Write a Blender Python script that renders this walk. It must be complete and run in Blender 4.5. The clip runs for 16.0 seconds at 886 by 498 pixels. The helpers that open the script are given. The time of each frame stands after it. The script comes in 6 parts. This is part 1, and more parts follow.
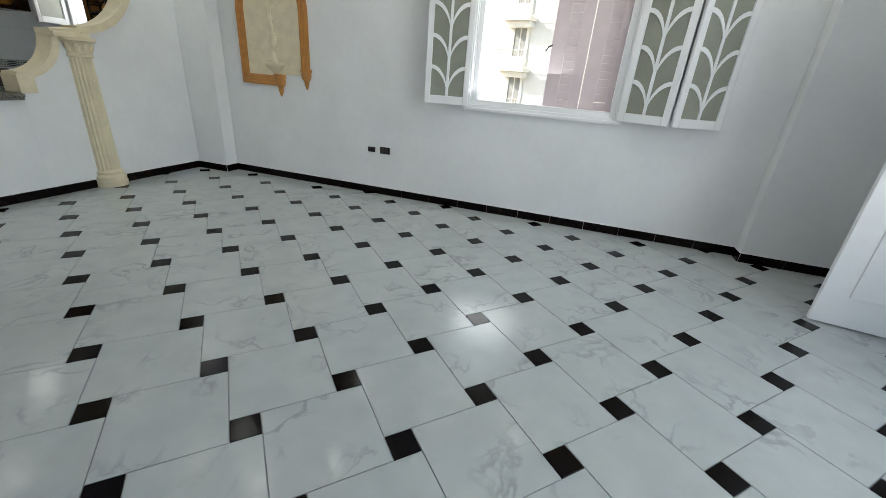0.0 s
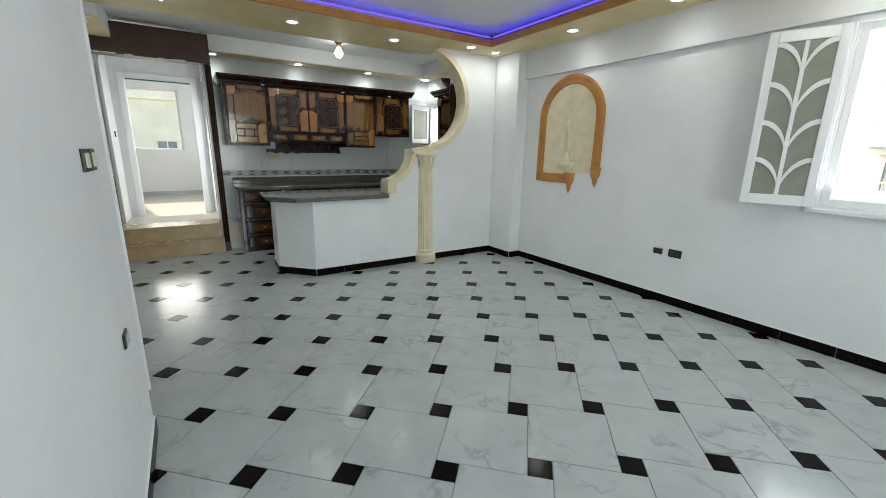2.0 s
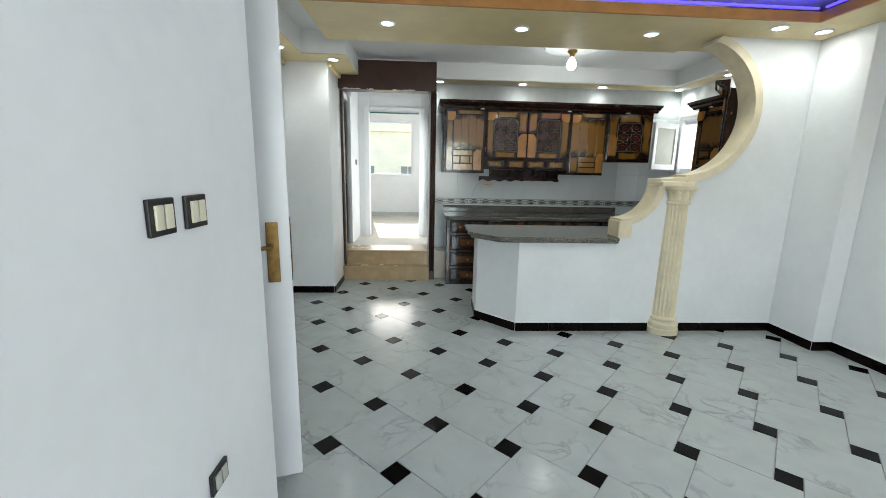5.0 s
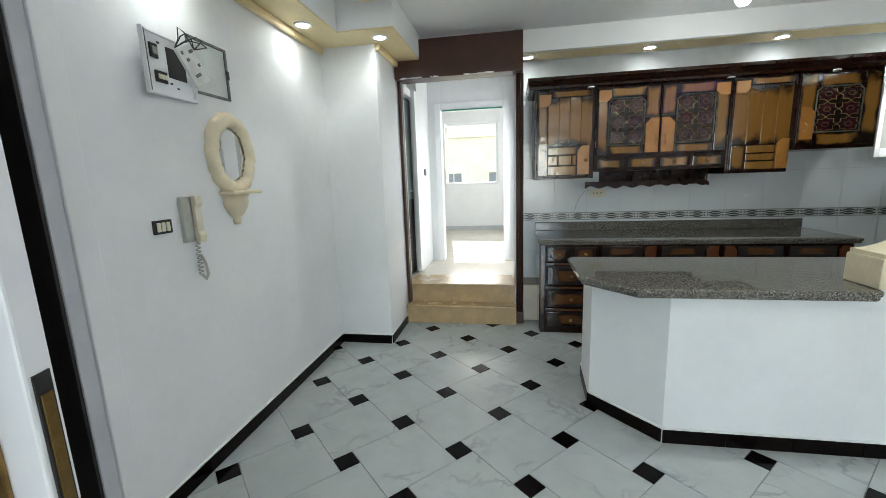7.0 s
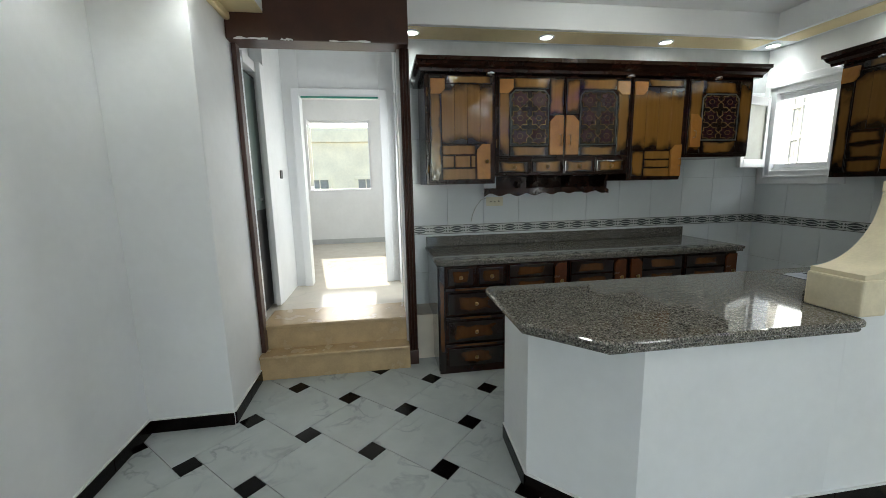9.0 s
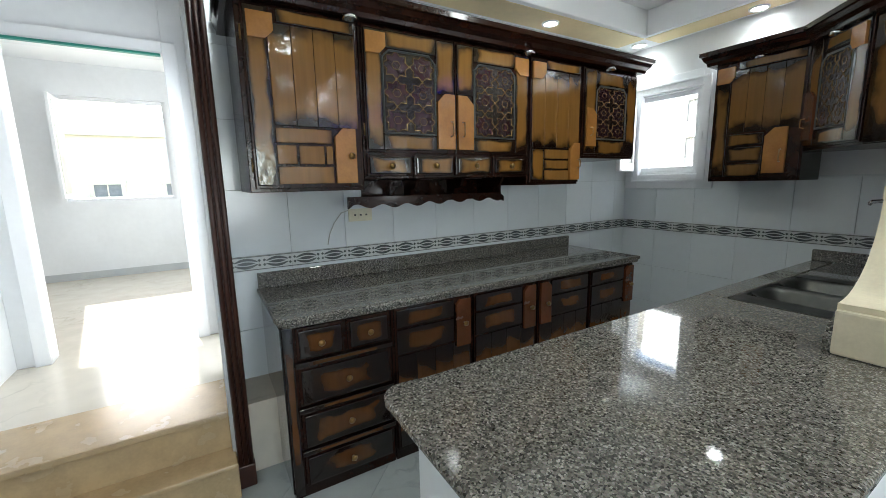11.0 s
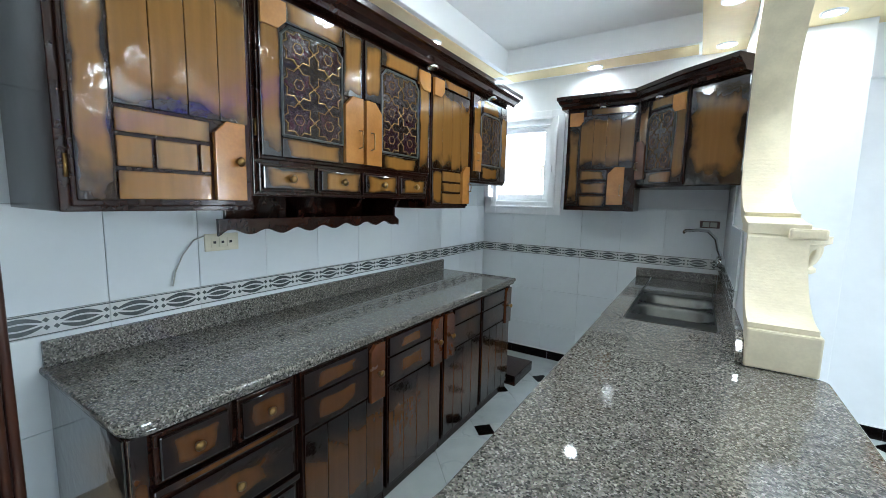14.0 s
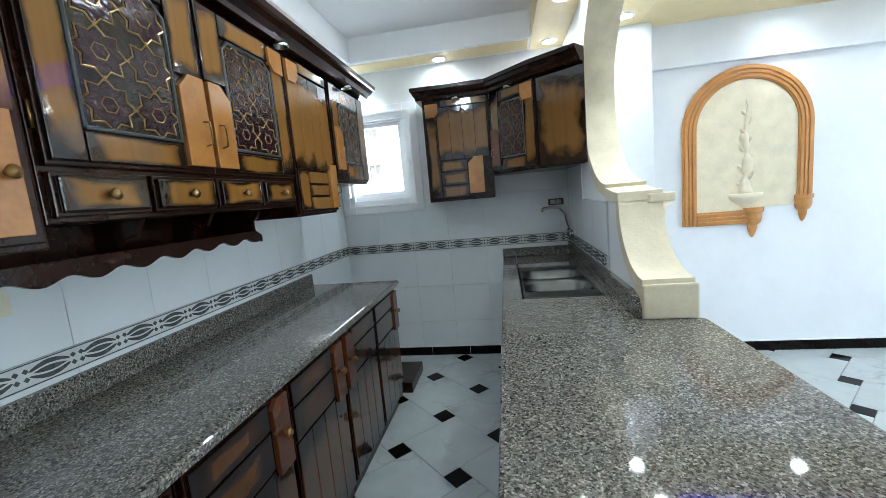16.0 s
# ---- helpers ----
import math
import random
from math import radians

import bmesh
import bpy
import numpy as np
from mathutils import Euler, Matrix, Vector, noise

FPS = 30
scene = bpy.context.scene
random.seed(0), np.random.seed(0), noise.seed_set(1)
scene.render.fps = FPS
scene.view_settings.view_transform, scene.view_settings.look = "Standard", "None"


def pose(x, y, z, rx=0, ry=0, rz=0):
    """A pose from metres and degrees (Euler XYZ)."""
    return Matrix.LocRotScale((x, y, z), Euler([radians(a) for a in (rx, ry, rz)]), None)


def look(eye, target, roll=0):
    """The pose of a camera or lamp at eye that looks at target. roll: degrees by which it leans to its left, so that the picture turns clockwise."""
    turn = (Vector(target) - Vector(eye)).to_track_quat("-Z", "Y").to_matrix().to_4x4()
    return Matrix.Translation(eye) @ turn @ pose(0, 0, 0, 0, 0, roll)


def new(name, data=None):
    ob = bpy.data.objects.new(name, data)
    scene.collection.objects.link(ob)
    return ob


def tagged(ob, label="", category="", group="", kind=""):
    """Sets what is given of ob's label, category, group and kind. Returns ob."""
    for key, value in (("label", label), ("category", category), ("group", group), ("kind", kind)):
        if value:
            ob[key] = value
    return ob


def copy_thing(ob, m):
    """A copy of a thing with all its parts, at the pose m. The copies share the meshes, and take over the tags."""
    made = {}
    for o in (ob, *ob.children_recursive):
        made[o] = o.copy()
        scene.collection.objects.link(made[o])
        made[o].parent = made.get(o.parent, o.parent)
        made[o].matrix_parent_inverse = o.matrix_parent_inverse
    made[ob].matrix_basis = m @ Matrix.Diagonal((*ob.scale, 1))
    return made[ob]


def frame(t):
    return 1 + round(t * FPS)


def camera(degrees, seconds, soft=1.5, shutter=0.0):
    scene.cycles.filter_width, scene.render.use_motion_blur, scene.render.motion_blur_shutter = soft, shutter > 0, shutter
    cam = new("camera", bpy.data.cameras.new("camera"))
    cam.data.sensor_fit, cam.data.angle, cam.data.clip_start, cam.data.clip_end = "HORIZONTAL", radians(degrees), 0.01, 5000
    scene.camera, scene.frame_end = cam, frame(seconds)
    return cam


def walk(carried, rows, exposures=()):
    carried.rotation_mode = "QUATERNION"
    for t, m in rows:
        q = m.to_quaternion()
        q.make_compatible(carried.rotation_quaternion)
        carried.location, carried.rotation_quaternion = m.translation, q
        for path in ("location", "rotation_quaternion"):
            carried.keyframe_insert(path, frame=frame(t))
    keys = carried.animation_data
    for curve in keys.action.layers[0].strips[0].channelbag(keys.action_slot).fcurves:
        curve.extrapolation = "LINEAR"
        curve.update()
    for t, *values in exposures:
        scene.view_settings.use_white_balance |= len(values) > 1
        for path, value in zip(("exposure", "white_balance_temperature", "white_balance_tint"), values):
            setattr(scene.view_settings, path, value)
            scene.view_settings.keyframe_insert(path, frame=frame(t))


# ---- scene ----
cam = camera(96.2, 16.0, soft=0.75)
PATH = [
    (0, (0.935, 1.501, 1.317), (0.395, 3.255, 0.523), 4.7),
    (0.5, (0.825, 1.566, 1.31), (-0.061, 3.198, 0.568), 4.3),
    (1, (0.787, 1.634, 1.315), (-0.522, 2.975, 0.615), 4.3),
    (1.5, (0.81, 1.705, 1.317), (-0.766, 2.732, 0.638), 5.2),
    (2, (0.807, 1.741, 1.418), (-0.829, 2.79, 0.943), 0.9),
    (2.5, (0.804, 1.69, 1.525), (-0.676, 3.026, 1.37), 1.0),
    (3, (0.799, 1.645, 1.571), (-0.341, 3.279, 1.392), 3.8),
    (3.5, (0.671, 1.577, 1.524), (-0.633, 3.068, 1.252), 0.8),
    (4, (0.481, 1.69, 1.494), (-1.083, 2.877, 1.113), 0.8),
    (4.5, (0.244, 1.859, 1.486), (-1.646, 2.414, 1.142), 1.8),
    (4.7, (0.091, 1.918, 1.471), (-1.848, 2.205, 1.074), 2.1),
    (6.8, (-1.358, 2.1, 1.519), (-3.314, 1.875, 1.165), -0.8),
    (7, (-1.476, 2.058, 1.513), (-3.415, 1.716, 1.161), -2.0),
    (7.5, (-1.736, 1.996, 1.52), (-3.552, 1.207, 1.241), -2.4),
    (8, (-1.943, 1.992, 1.487), (-3.793, 1.406, 1.002), -2.9),
    (8.5, (-2.174, 1.939, 1.483), (-4.158, 1.862, 1.239), -1.0),
    (9, (-2.38, 1.92, 1.483), (-4.328, 2.218, 1.152), -1.2),
    (9.5, (-2.707, 2.04, 1.492), (-4.556, 2.747, 1.212), -0.9),
    (9.7, (-2.786, 2.058, 1.505), (-4.6, 2.861, 1.238), -0.5),
    (11.8, (-3.845, 2.082, 1.483), (-5.331, 3.371, 1.12), -3.6),
    (12, (-3.92, 2.027, 1.5), (-5.284, 3.448, 1.154), -4.5),
    (12.2, (-3.944, 1.998, 1.518), (-5.183, 3.534, 1.187), -4.5),
    (12.5, (-3.962, 1.995, 1.549), (-4.86, 3.765, 1.303), -2.5),
    (13, (-3.972, 1.975, 1.579), (-4.689, 3.841, 1.577), 1.0),
    (13.5, (-4.004, 1.954, 1.546), (-4.863, 3.754, 1.402), 1.5),
    (14, (-4.022, 1.939, 1.514), (-5.091, 3.612, 1.273), 1.2),
    (14.5, (-4.026, 1.935, 1.491), (-5.17, 3.536, 1.133), 0.7),
    (15, (-4.054, 1.943, 1.481), (-4.993, 3.681, 1.164), -1.1),
    (15.5, (-4.181, 1.984, 1.476), (-4.914, 3.82, 1.172), -1.0),
    (16, (-4.377, 2.053, 1.505), (-4.702, 4.009, 1.243), -5.1),
]
walk(cam, [(t, look(eye, target, roll)) for t, eye, target, roll in PATH], [(0.0,1.42,6700,8),(0.5,1.52,6700,7),(1.0,1.47,6700,7),(2.0,1.6,6700,6),(2.5,1.48,6750,6),(3.0,1.3,6800,5),(3.5,1.42,6800,5),(4.0,1.48,6700,6),(4.5,1.8,6600,6),(7.0,2.1,6500,6),(8.0,1.86,6600,6),(9.5,1.7,6600,6),(12.0,2.85,5950,8),(12.5,3.0,5850,7),(13.0,2.6,5780,6),(13.5,2.68,5750,6),(14.0,2.95,5780,6),(14.5,3.0,5780,6),(15.0,2.95,5780,6),(15.5,3.1,5750,6),(16.0,2.8,5780,6)])

# ---- world, sun, sky light through the windows, added fill lamps ----
world = bpy.data.worlds.new("sky")
scene.world = world
world.use_nodes = True
wn = world.node_tree
sky = wn.nodes.new("ShaderNodeTexSky")
sky.sky_type = "NISHITA"
sky.sun_disc = False
SUN_DIR = Vector((1.0, 0.17, -0.63)).normalized()
sky.sun_elevation = math.asin(-SUN_DIR.z)
sky.sun_rotation = math.atan2(-SUN_DIR.x, -SUN_DIR.y)
wn.links.new(sky.outputs[0], wn.nodes["Background"].inputs[0])
wn.nodes["Background"].inputs[1].default_value = 0.15

sun_data = bpy.data.lights.new("sun", "SUN")
sun_data.energy, sun_data.angle, sun_data.color = 3.6, radians(0.5), (1.0, 0.95, 0.86)
sun = new("sun", sun_data)
sun.rotation_euler = SUN_DIR.to_track_quat("-Z", "Y").to_euler()


def area_lamp(name, eye, target, w, h, watts, color=(0.93, 0.97, 1.0)):
    """Area lamp: sky light at a seen window, or added fill at an unseen spot."""
    d = bpy.data.lights.new(name, "AREA")
    d.shape, d.size, d.size_y, d.energy, d.color = "RECTANGLE", w, h, watts, color
    ob = new(name, d)
    ob.matrix_world = look(eye, target)
    return ob


area_lamp("window_sky_living", (0.2, 5.93, 1.68), (0.2, 0.0, 6.0), 1.0, 1.2, 13)
area_lamp("window_sky_kitchen", (-5.53, 5.93, 1.88), (-5.53, 0.0, 1.2), 0.5, 0.6, 1.1)
area_lamp("window_sky_far_room", (-10.3, 1.3, 1.95), (0.0, 1.3, 1.4), 1.0, 1.0, 1.6, (1.0, 0.9, 0.68))
# Added fill inside the far room; its side wall has no window.
area_lamp("fill_far_room_side", (-8.6, 2.86, 1.75), (-8.4, 0.0, 1.3), 1.2, 1.3, 9.5)
# Added fill that brightens the hall from an invented side opening.
area_lamp("fill_hall_side", (-6.42, 2.18, 1.45), (-6.35, 0.0, 1.2), 0.5, 1.7, 3.0)
# Added fill from the unseen east end of the living room.
area_lamp("fill_living_east", (3.55, 2.6, 1.5), (-4.0, 2.9, 5.0), 1.5, 1.9, 21)

# ---- materials ----


def mat(name, color, rough=0.5, metal=0.0, vary=0.0, scale=6.0, bump=0.0, bump_scale=60.0, color2=None, coat=0.0, emit=None, rand=0.0, spec=0.5):
    """A surface with two scales of colour variation and a fine relief."""
    m = bpy.data.materials.new(name)
    m.use_nodes = True
    nt = m.node_tree
    bsdf = nt.nodes["Principled BSDF"]
    bsdf.inputs["Base Color"].default_value = (*color, 1)
    bsdf.inputs["Roughness"].default_value = rough
    bsdf.inputs["Metallic"].default_value = metal
    bsdf.inputs["Specular IOR Level"].default_value = spec
    bsdf.inputs["Coat Weight"].default_value = coat
    bsdf.inputs["Coat Roughness"].default_value = 0.08
    tc = nt.nodes.new("ShaderNodeTexCoord")
    if vary or color2:
        n1 = nt.nodes.new("ShaderNodeTexNoise")
        n1.inputs["Scale"].default_value, n1.inputs["Detail"].default_value = scale, 6
        n2 = nt.nodes.new("ShaderNodeTexNoise")
        n2.inputs["Scale"].default_value, n2.inputs["Detail"].default_value = scale * 9, 3
        nt.links.new(tc.outputs["Object"], n1.inputs["Vector"])
        nt.links.new(tc.outputs["Object"], n2.inputs["Vector"])
        mx = nt.nodes.new("ShaderNodeMath")
        mx.operation = "MULTIPLY_ADD"
        mx.inputs[1].default_value = 0.35
        nt.links.new(n2.outputs["Fac"], mx.inputs[0])
        nt.links.new(n1.outputs["Fac"], mx.inputs[2])
        ramp = nt.nodes.new("ShaderNodeMapRange")
        ramp.inputs["From Min"].default_value, ramp.inputs["From Max"].default_value = 0.5, 0.85
        nt.links.new(mx.outputs[0], ramp.inputs["Value"])
        mix = nt.nodes.new("ShaderNodeMix")
        mix.data_type = "RGBA"
        c2 = color2 or tuple(c * (1 - vary) for c in color)
        mix.inputs[6].default_value, mix.inputs[7].default_value = (*color, 1), (*c2, 1)
        nt.links.new(ramp.outputs[0], mix.inputs[0])
        out = mix.outputs[2]
        if rand:
            oi = nt.nodes.new("ShaderNodeObjectInfo")
            hs = nt.nodes.new("ShaderNodeHueSaturation")
            mr = nt.nodes.new("ShaderNodeMapRange")
            mr.inputs["To Min"].default_value, mr.inputs["To Max"].default_value = 1 - rand, 1 + rand
            nt.links.new(oi.outputs["Random"], mr.inputs["Value"])
            nt.links.new(mr.outputs[0], hs.inputs["Value"])
            nt.links.new(out, hs.inputs["Color"])
            out = hs.outputs[0]
        nt.links.new(out, bsdf.inputs["Base Color"])
        rr = nt.nodes.new("ShaderNodeMapRange")
        rr.inputs["To Min"].default_value, rr.inputs["To Max"].default_value = rough * 0.8, min(1, rough * 1.3)
        nt.links.new(n1.outputs["Fac"], rr.inputs["Value"])
        nt.links.new(rr.outputs[0], bsdf.inputs["Roughness"])
    if bump:
        nb = nt.nodes.new("ShaderNodeTexNoise")
        nb.inputs["Scale"].default_value, nb.inputs["Detail"].default_value = bump_scale, 5
        nt.links.new(tc.outputs["Object"], nb.inputs["Vector"])
        bp = nt.nodes.new("ShaderNodeBump")
        bp.inputs["Strength"].default_value, bp.inputs["Distance"].default_value = bump, 0.004
        nt.links.new(nb.outputs["Fac"], bp.inputs["Height"])
        nt.links.new(bp.outputs[0], bsdf.inputs["Normal"])
    if emit:
        bsdf.inputs["Emission Color"].default_value = (*emit[0], 1)
        bsdf.inputs["Emission Strength"].default_value = emit[1]
    return m


def marble(name, base, vein, rough):
    """Glazed marble-look tile: pale ground, thin wandering veins, offset by each tile's own random number."""
    m = bpy.data.materials.new(name)
    m.use_nodes = True
    nt = m.node_tree
    bsdf = nt.nodes["Principled BSDF"]
    tc, oi = nt.nodes.new("ShaderNodeTexCoord"), nt.nodes.new("ShaderNodeObjectInfo")
    mul = nt.nodes.new("ShaderNodeVectorMath")
    mul.operation = "MULTIPLY_ADD"
    mul.inputs[1].default_value = (31, 17, 11)
    nt.links.new(oi.outputs["Random"], mul.inputs[0])
    nt.links.new(tc.outputs["Object"], mul.inputs[2])
    warp = nt.nodes.new("ShaderNodeTexNoise")
    warp.inputs["Scale"].default_value, warp.inputs["Detail"].default_value = 4.0, 5
    warp.inputs["Distortion"].default_value = 0.45
    nt.links.new(mul.outputs[0], warp.inputs["Vector"])
    sub = nt.nodes.new("ShaderNodeMath")
    sub.operation = "SUBTRACT"
    sub.inputs[1].default_value = 0.5
    nt.links.new(warp.outputs["Fac"], sub.inputs[0])
    ab = nt.nodes.new("ShaderNodeMath")
    ab.operation = "ABSOLUTE"
    nt.links.new(sub.outputs[0], ab.inputs[0])
    line = nt.nodes.new("ShaderNodeMapRange")
    line.inputs["From Min"].default_value, line.inputs["From Max"].default_value = 0.0, 0.035
    line.inputs["To Min"].default_value, line.inputs["To Max"].default_value = 1.0, 0.0
    nt.links.new(ab.outputs[0], line.inputs["Value"])
    gate = nt.nodes.new("ShaderNodeTexNoise")
    gate.inputs["Scale"].default_value = 3.0
    nt.links.new(mul.outputs[0], gate.inputs["Vector"])
    gr = nt.nodes.new("ShaderNodeMapRange")
    gr.inputs["From Min"].default_value, gr.inputs["From Max"].default_value = 0.46, 0.66
    nt.links.new(gate.outputs["Fac"], gr.inputs["Value"])
    mm = nt.nodes.new("ShaderNodeMath")
    mm.operation = "MULTIPLY"
    nt.links.new(line.outputs[0], mm.inputs[0])
    nt.links.new(gr.outputs[0], mm.inputs[1])
    cloud = nt.nodes.new("ShaderNodeTexNoise")
    cloud.inputs["Scale"].default_value, cloud.inputs["Detail"].default_value = 7.0, 5
    nt.links.new(mul.outputs[0], cloud.inputs["Vector"])
    m1 = nt.nodes.new("ShaderNodeMix")
    m1.data_type = "RGBA"
    m1.inputs[6].default_value = (*base, 1)
    m1.inputs[7].default_value = (*[c * 0.76 for c in base], 1)
    nt.links.new(cloud.outputs["Fac"], m1.inputs[0])
    m2 = nt.nodes.new("ShaderNodeMix")
    m2.data_type = "RGBA"
    m2.inputs[7].default_value = (*vein, 1)
    nt.links.new(m1.outputs[2], m2.inputs[6])
    nt.links.new(mm.outputs[0], m2.inputs[0])
    nt.links.new(m2.outputs[2], bsdf.inputs["Base Color"])
    bsdf.inputs["Roughness"].default_value = rough
    bsdf.inputs["Specular IOR Level"].default_value = 0.24
    rr = nt.nodes.new("ShaderNodeMapRange")
    rr.inputs["To Min"].default_value, rr.inputs["To Max"].default_value = rough * 0.7, rough * 1.4
    nt.links.new(cloud.outputs["Fac"], rr.inputs["Value"])
    nt.links.new(rr.outputs[0], bsdf.inputs["Roughness"])
    return m


def granite(name):
    m = bpy.data.materials.new(name)
    m.use_nodes = True
    nt = m.node_tree
    bsdf = nt.nodes["Principled BSDF"]
    tc = nt.nodes.new("ShaderNodeTexCoord")
    v = nt.nodes.new("ShaderNodeTexVoronoi")
    v.inputs["Scale"].default_value = 200
    nt.links.new(tc.outputs["Object"], v.inputs["Vector"])
    sep = nt.nodes.new("ShaderNodeSeparateColor")
    nt.links.new(v.outputs["Color"], sep.inputs[0])
    ramp = nt.nodes.new("ShaderNodeValToRGB")
    e = ramp.color_ramp.elements
    ramp.color_ramp.interpolation = "LINEAR"
    e[0].position, e[0].color = 0.0, (0.032, 0.030, 0.026, 1)
    e[1].position, e[1].color = 1.0, (0.52, 0.48, 0.42, 1)
    for p, c in ((0.22, (0.10, 0.096, 0.082, 1)), (0.45, (0.165, 0.150, 0.125, 1)), (0.7, (0.24, 0.22, 0.185, 1)), (0.9, (0.33, 0.305, 0.26, 1))):
        ramp.color_ramp.elements.new(p).color = c
    nt.links.new(sep.outputs[0], ramp.inputs[0])
    n = nt.nodes.new("ShaderNodeTexNoise")
    n.inputs["Scale"].default_value = 420
    nt.links.new(tc.outputs["Object"], n.inputs["Vector"])
    mx = nt.nodes.new("ShaderNodeMix")
    mx.data_type, mx.blend_type = "RGBA", "OVERLAY"
    mx.inputs[0].default_value = 0.45
    nt.links.new(ramp.outputs[0], mx.inputs[6])
    nt.links.new(n.outputs["Color"], mx.inputs[7])
    hs = nt.nodes.new("ShaderNodeHueSaturation")
    hs.inputs["Saturation"].default_value, hs.inputs["Value"].default_value = 0.8, 0.72
    nt.links.new(mx.outputs[2], hs.inputs["Color"])
    nt.links.new(hs.outputs[0], bsdf.inputs["Base Color"])
    bsdf.inputs["Roughness"].default_value = 0.05
    return m


def burnt_wood(name, axis, light, dark, edge=0.62, rough=0.2):
    """Varnished pine whose panels are scorched dark towards their edges; axis: the panel's long horizontal direction (0 x, 1 y)."""
    m = bpy.data.materials.new(name)
    m.use_nodes = True
    nt = m.node_tree
    bsdf = nt.nodes["Principled BSDF"]
    tc, oi = nt.nodes.new("ShaderNodeTexCoord"), nt.nodes.new("ShaderNodeObjectInfo")
    sep = nt.nodes.new("ShaderNodeSeparateXYZ")
    nt.links.new(tc.outputs["Generated"], sep.inputs[0])

    def edge_of(out):
        a = nt.nodes.new("ShaderNodeMath")
        a.operation = "SUBTRACT"
        a.inputs[1].default_value = 0.5
        nt.links.new(out, a.inputs[0])
        b = nt.nodes.new("ShaderNodeMath")
        b.operation = "ABSOLUTE"
        nt.links.new(a.outputs[0], b.inputs[0])
        return b.outputs[0]

    mx = nt.nodes.new("ShaderNodeMath")
    mx.operation = "SMOOTH_MAX"
    mx.inputs[2].default_value = 0.1
    nt.links.new(edge_of(sep.outputs[axis]), mx.inputs[0])
    nt.links.new(edge_of(sep.outputs[2]), mx.inputs[1])
    mul = nt.nodes.new("ShaderNodeVectorMath")
    mul.operation = "MULTIPLY_ADD"
    mul.inputs[1].default_value = (13, 29, 7)
    nt.links.new(oi.outputs["Random"], mul.inputs[0])
    nt.links.new(tc.outputs["Object"], mul.inputs[2])
    n = nt.nodes.new("ShaderNodeTexNoise")
    n.inputs["Scale"].default_value, n.inputs["Detail"].default_value = 7.0, 3
    nt.links.new(mul.outputs[0], n.inputs["Vector"])
    add = nt.nodes.new("ShaderNodeMath")
    add.operation = "MULTIPLY_ADD"
    add.inputs[1].default_value = 0.45
    nt.links.new(n.outputs["Fac"], add.inputs[0])
    nt.links.new(mx.outputs[0], add.inputs[2])
    ramp = nt.nodes.new("ShaderNodeMapRange")
    ramp.interpolation_type = "SMOOTHSTEP"
    ramp.inputs["From Min"].default_value, ramp.inputs["From Max"].default_value = edge - 0.06, edge + 0.14
    nt.links.new(add.outputs[0], ramp.inputs["Value"])
    grain_map = nt.nodes.new("ShaderNodeMapping")
    grain_map.inputs["Scale"].default_value = (40, 40, 2.5)
    nt.links.new(mul.outputs[0], grain_map.inputs[0])
    grain = nt.nodes.new("ShaderNodeTexNoise")
    grain.inputs["Scale"].default_value, grain.inputs["Detail"].default_value = 1.0, 5
    nt.links.new(grain_map.outputs[0], grain.inputs["Vector"])
    wood = nt.nodes.new("ShaderNodeMix")
    wood.data_type = "RGBA"
    wood.inputs[6].default_value = (*light, 1)
    wood.inputs[7].default_value = (*[c * 0.62 for c in light], 1)
    nt.links.new(grain.outputs["Fac"], wood.inputs[0])
    fin = nt.nodes.new("ShaderNodeMix")
    fin.data_type = "RGBA"
    fin.inputs[7].default_value = (*dark, 1)
    nt.links.new(wood.outputs[2], fin.inputs[6])
    nt.links.new(ramp.outputs[0], fin.inputs[0])
    nt.links.new(fin.outputs[2], bsdf.inputs["Base Color"])
    bsdf.inputs["Roughness"].default_value = rough
    bsdf.inputs["Specular IOR Level"].default_value = 0.15
    bsdf.inputs["Coat Weight"].default_value, bsdf.inputs["Coat Roughness"].default_value, bsdf.inputs["Coat IOR"].default_value = 1.0, 0.06, 1.55
    wob = nt.nodes.new("ShaderNodeTexNoise")
    wob.inputs["Scale"].default_value, wob.inputs["Detail"].default_value = 22, 3
    nt.links.new(mul.outputs[0], wob.inputs["Vector"])
    bp = nt.nodes.new("ShaderNodeBump")
    bp.inputs["Strength"].default_value, bp.inputs["Distance"].default_value = 0.17, 0.006
    nt.links.new(wob.outputs["Fac"], bp.inputs["Height"])
    nt.links.new(bp.outputs[0], bsdf.inputs["Normal"])
    nt.links.new(bp.outputs[0], bsdf.inputs["Coat Normal"])
    return m


WALL = mat("wall_paint", (0.80, 0.815, 0.83), 0.42, vary=0.07, scale=1.9, bump=0.2, bump_scale=28)
CEIL = mat("ceiling_paint", (0.85, 0.86, 0.865), 0.6, vary=0.03, scale=1.2, bump=0.06, bump_scale=25)
CREAM = mat("cream_paint", (0.80, 0.66, 0.38), 0.5, vary=0.10, scale=3, bump=0.1, bump_scale=40)
PLASTER = mat("cream_plaster", (0.76, 0.675, 0.49), 0.55, vary=0.14, scale=9, bump=0.35, bump_scale=45)
OCHRE = mat("ochre_paint", (0.55, 0.25, 0.065), 0.42, vary=0.22, scale=7, bump=0.15, bump_scale=50)
TILE = marble("white_marble_tile", (0.445, 0.48, 0.478), (0.275, 0.30, 0.30), 0.17)
STEP_TOP = marble("hall_marble_tile", (0.70, 0.64, 0.54), (0.50, 0.46, 0.38), 0.10)
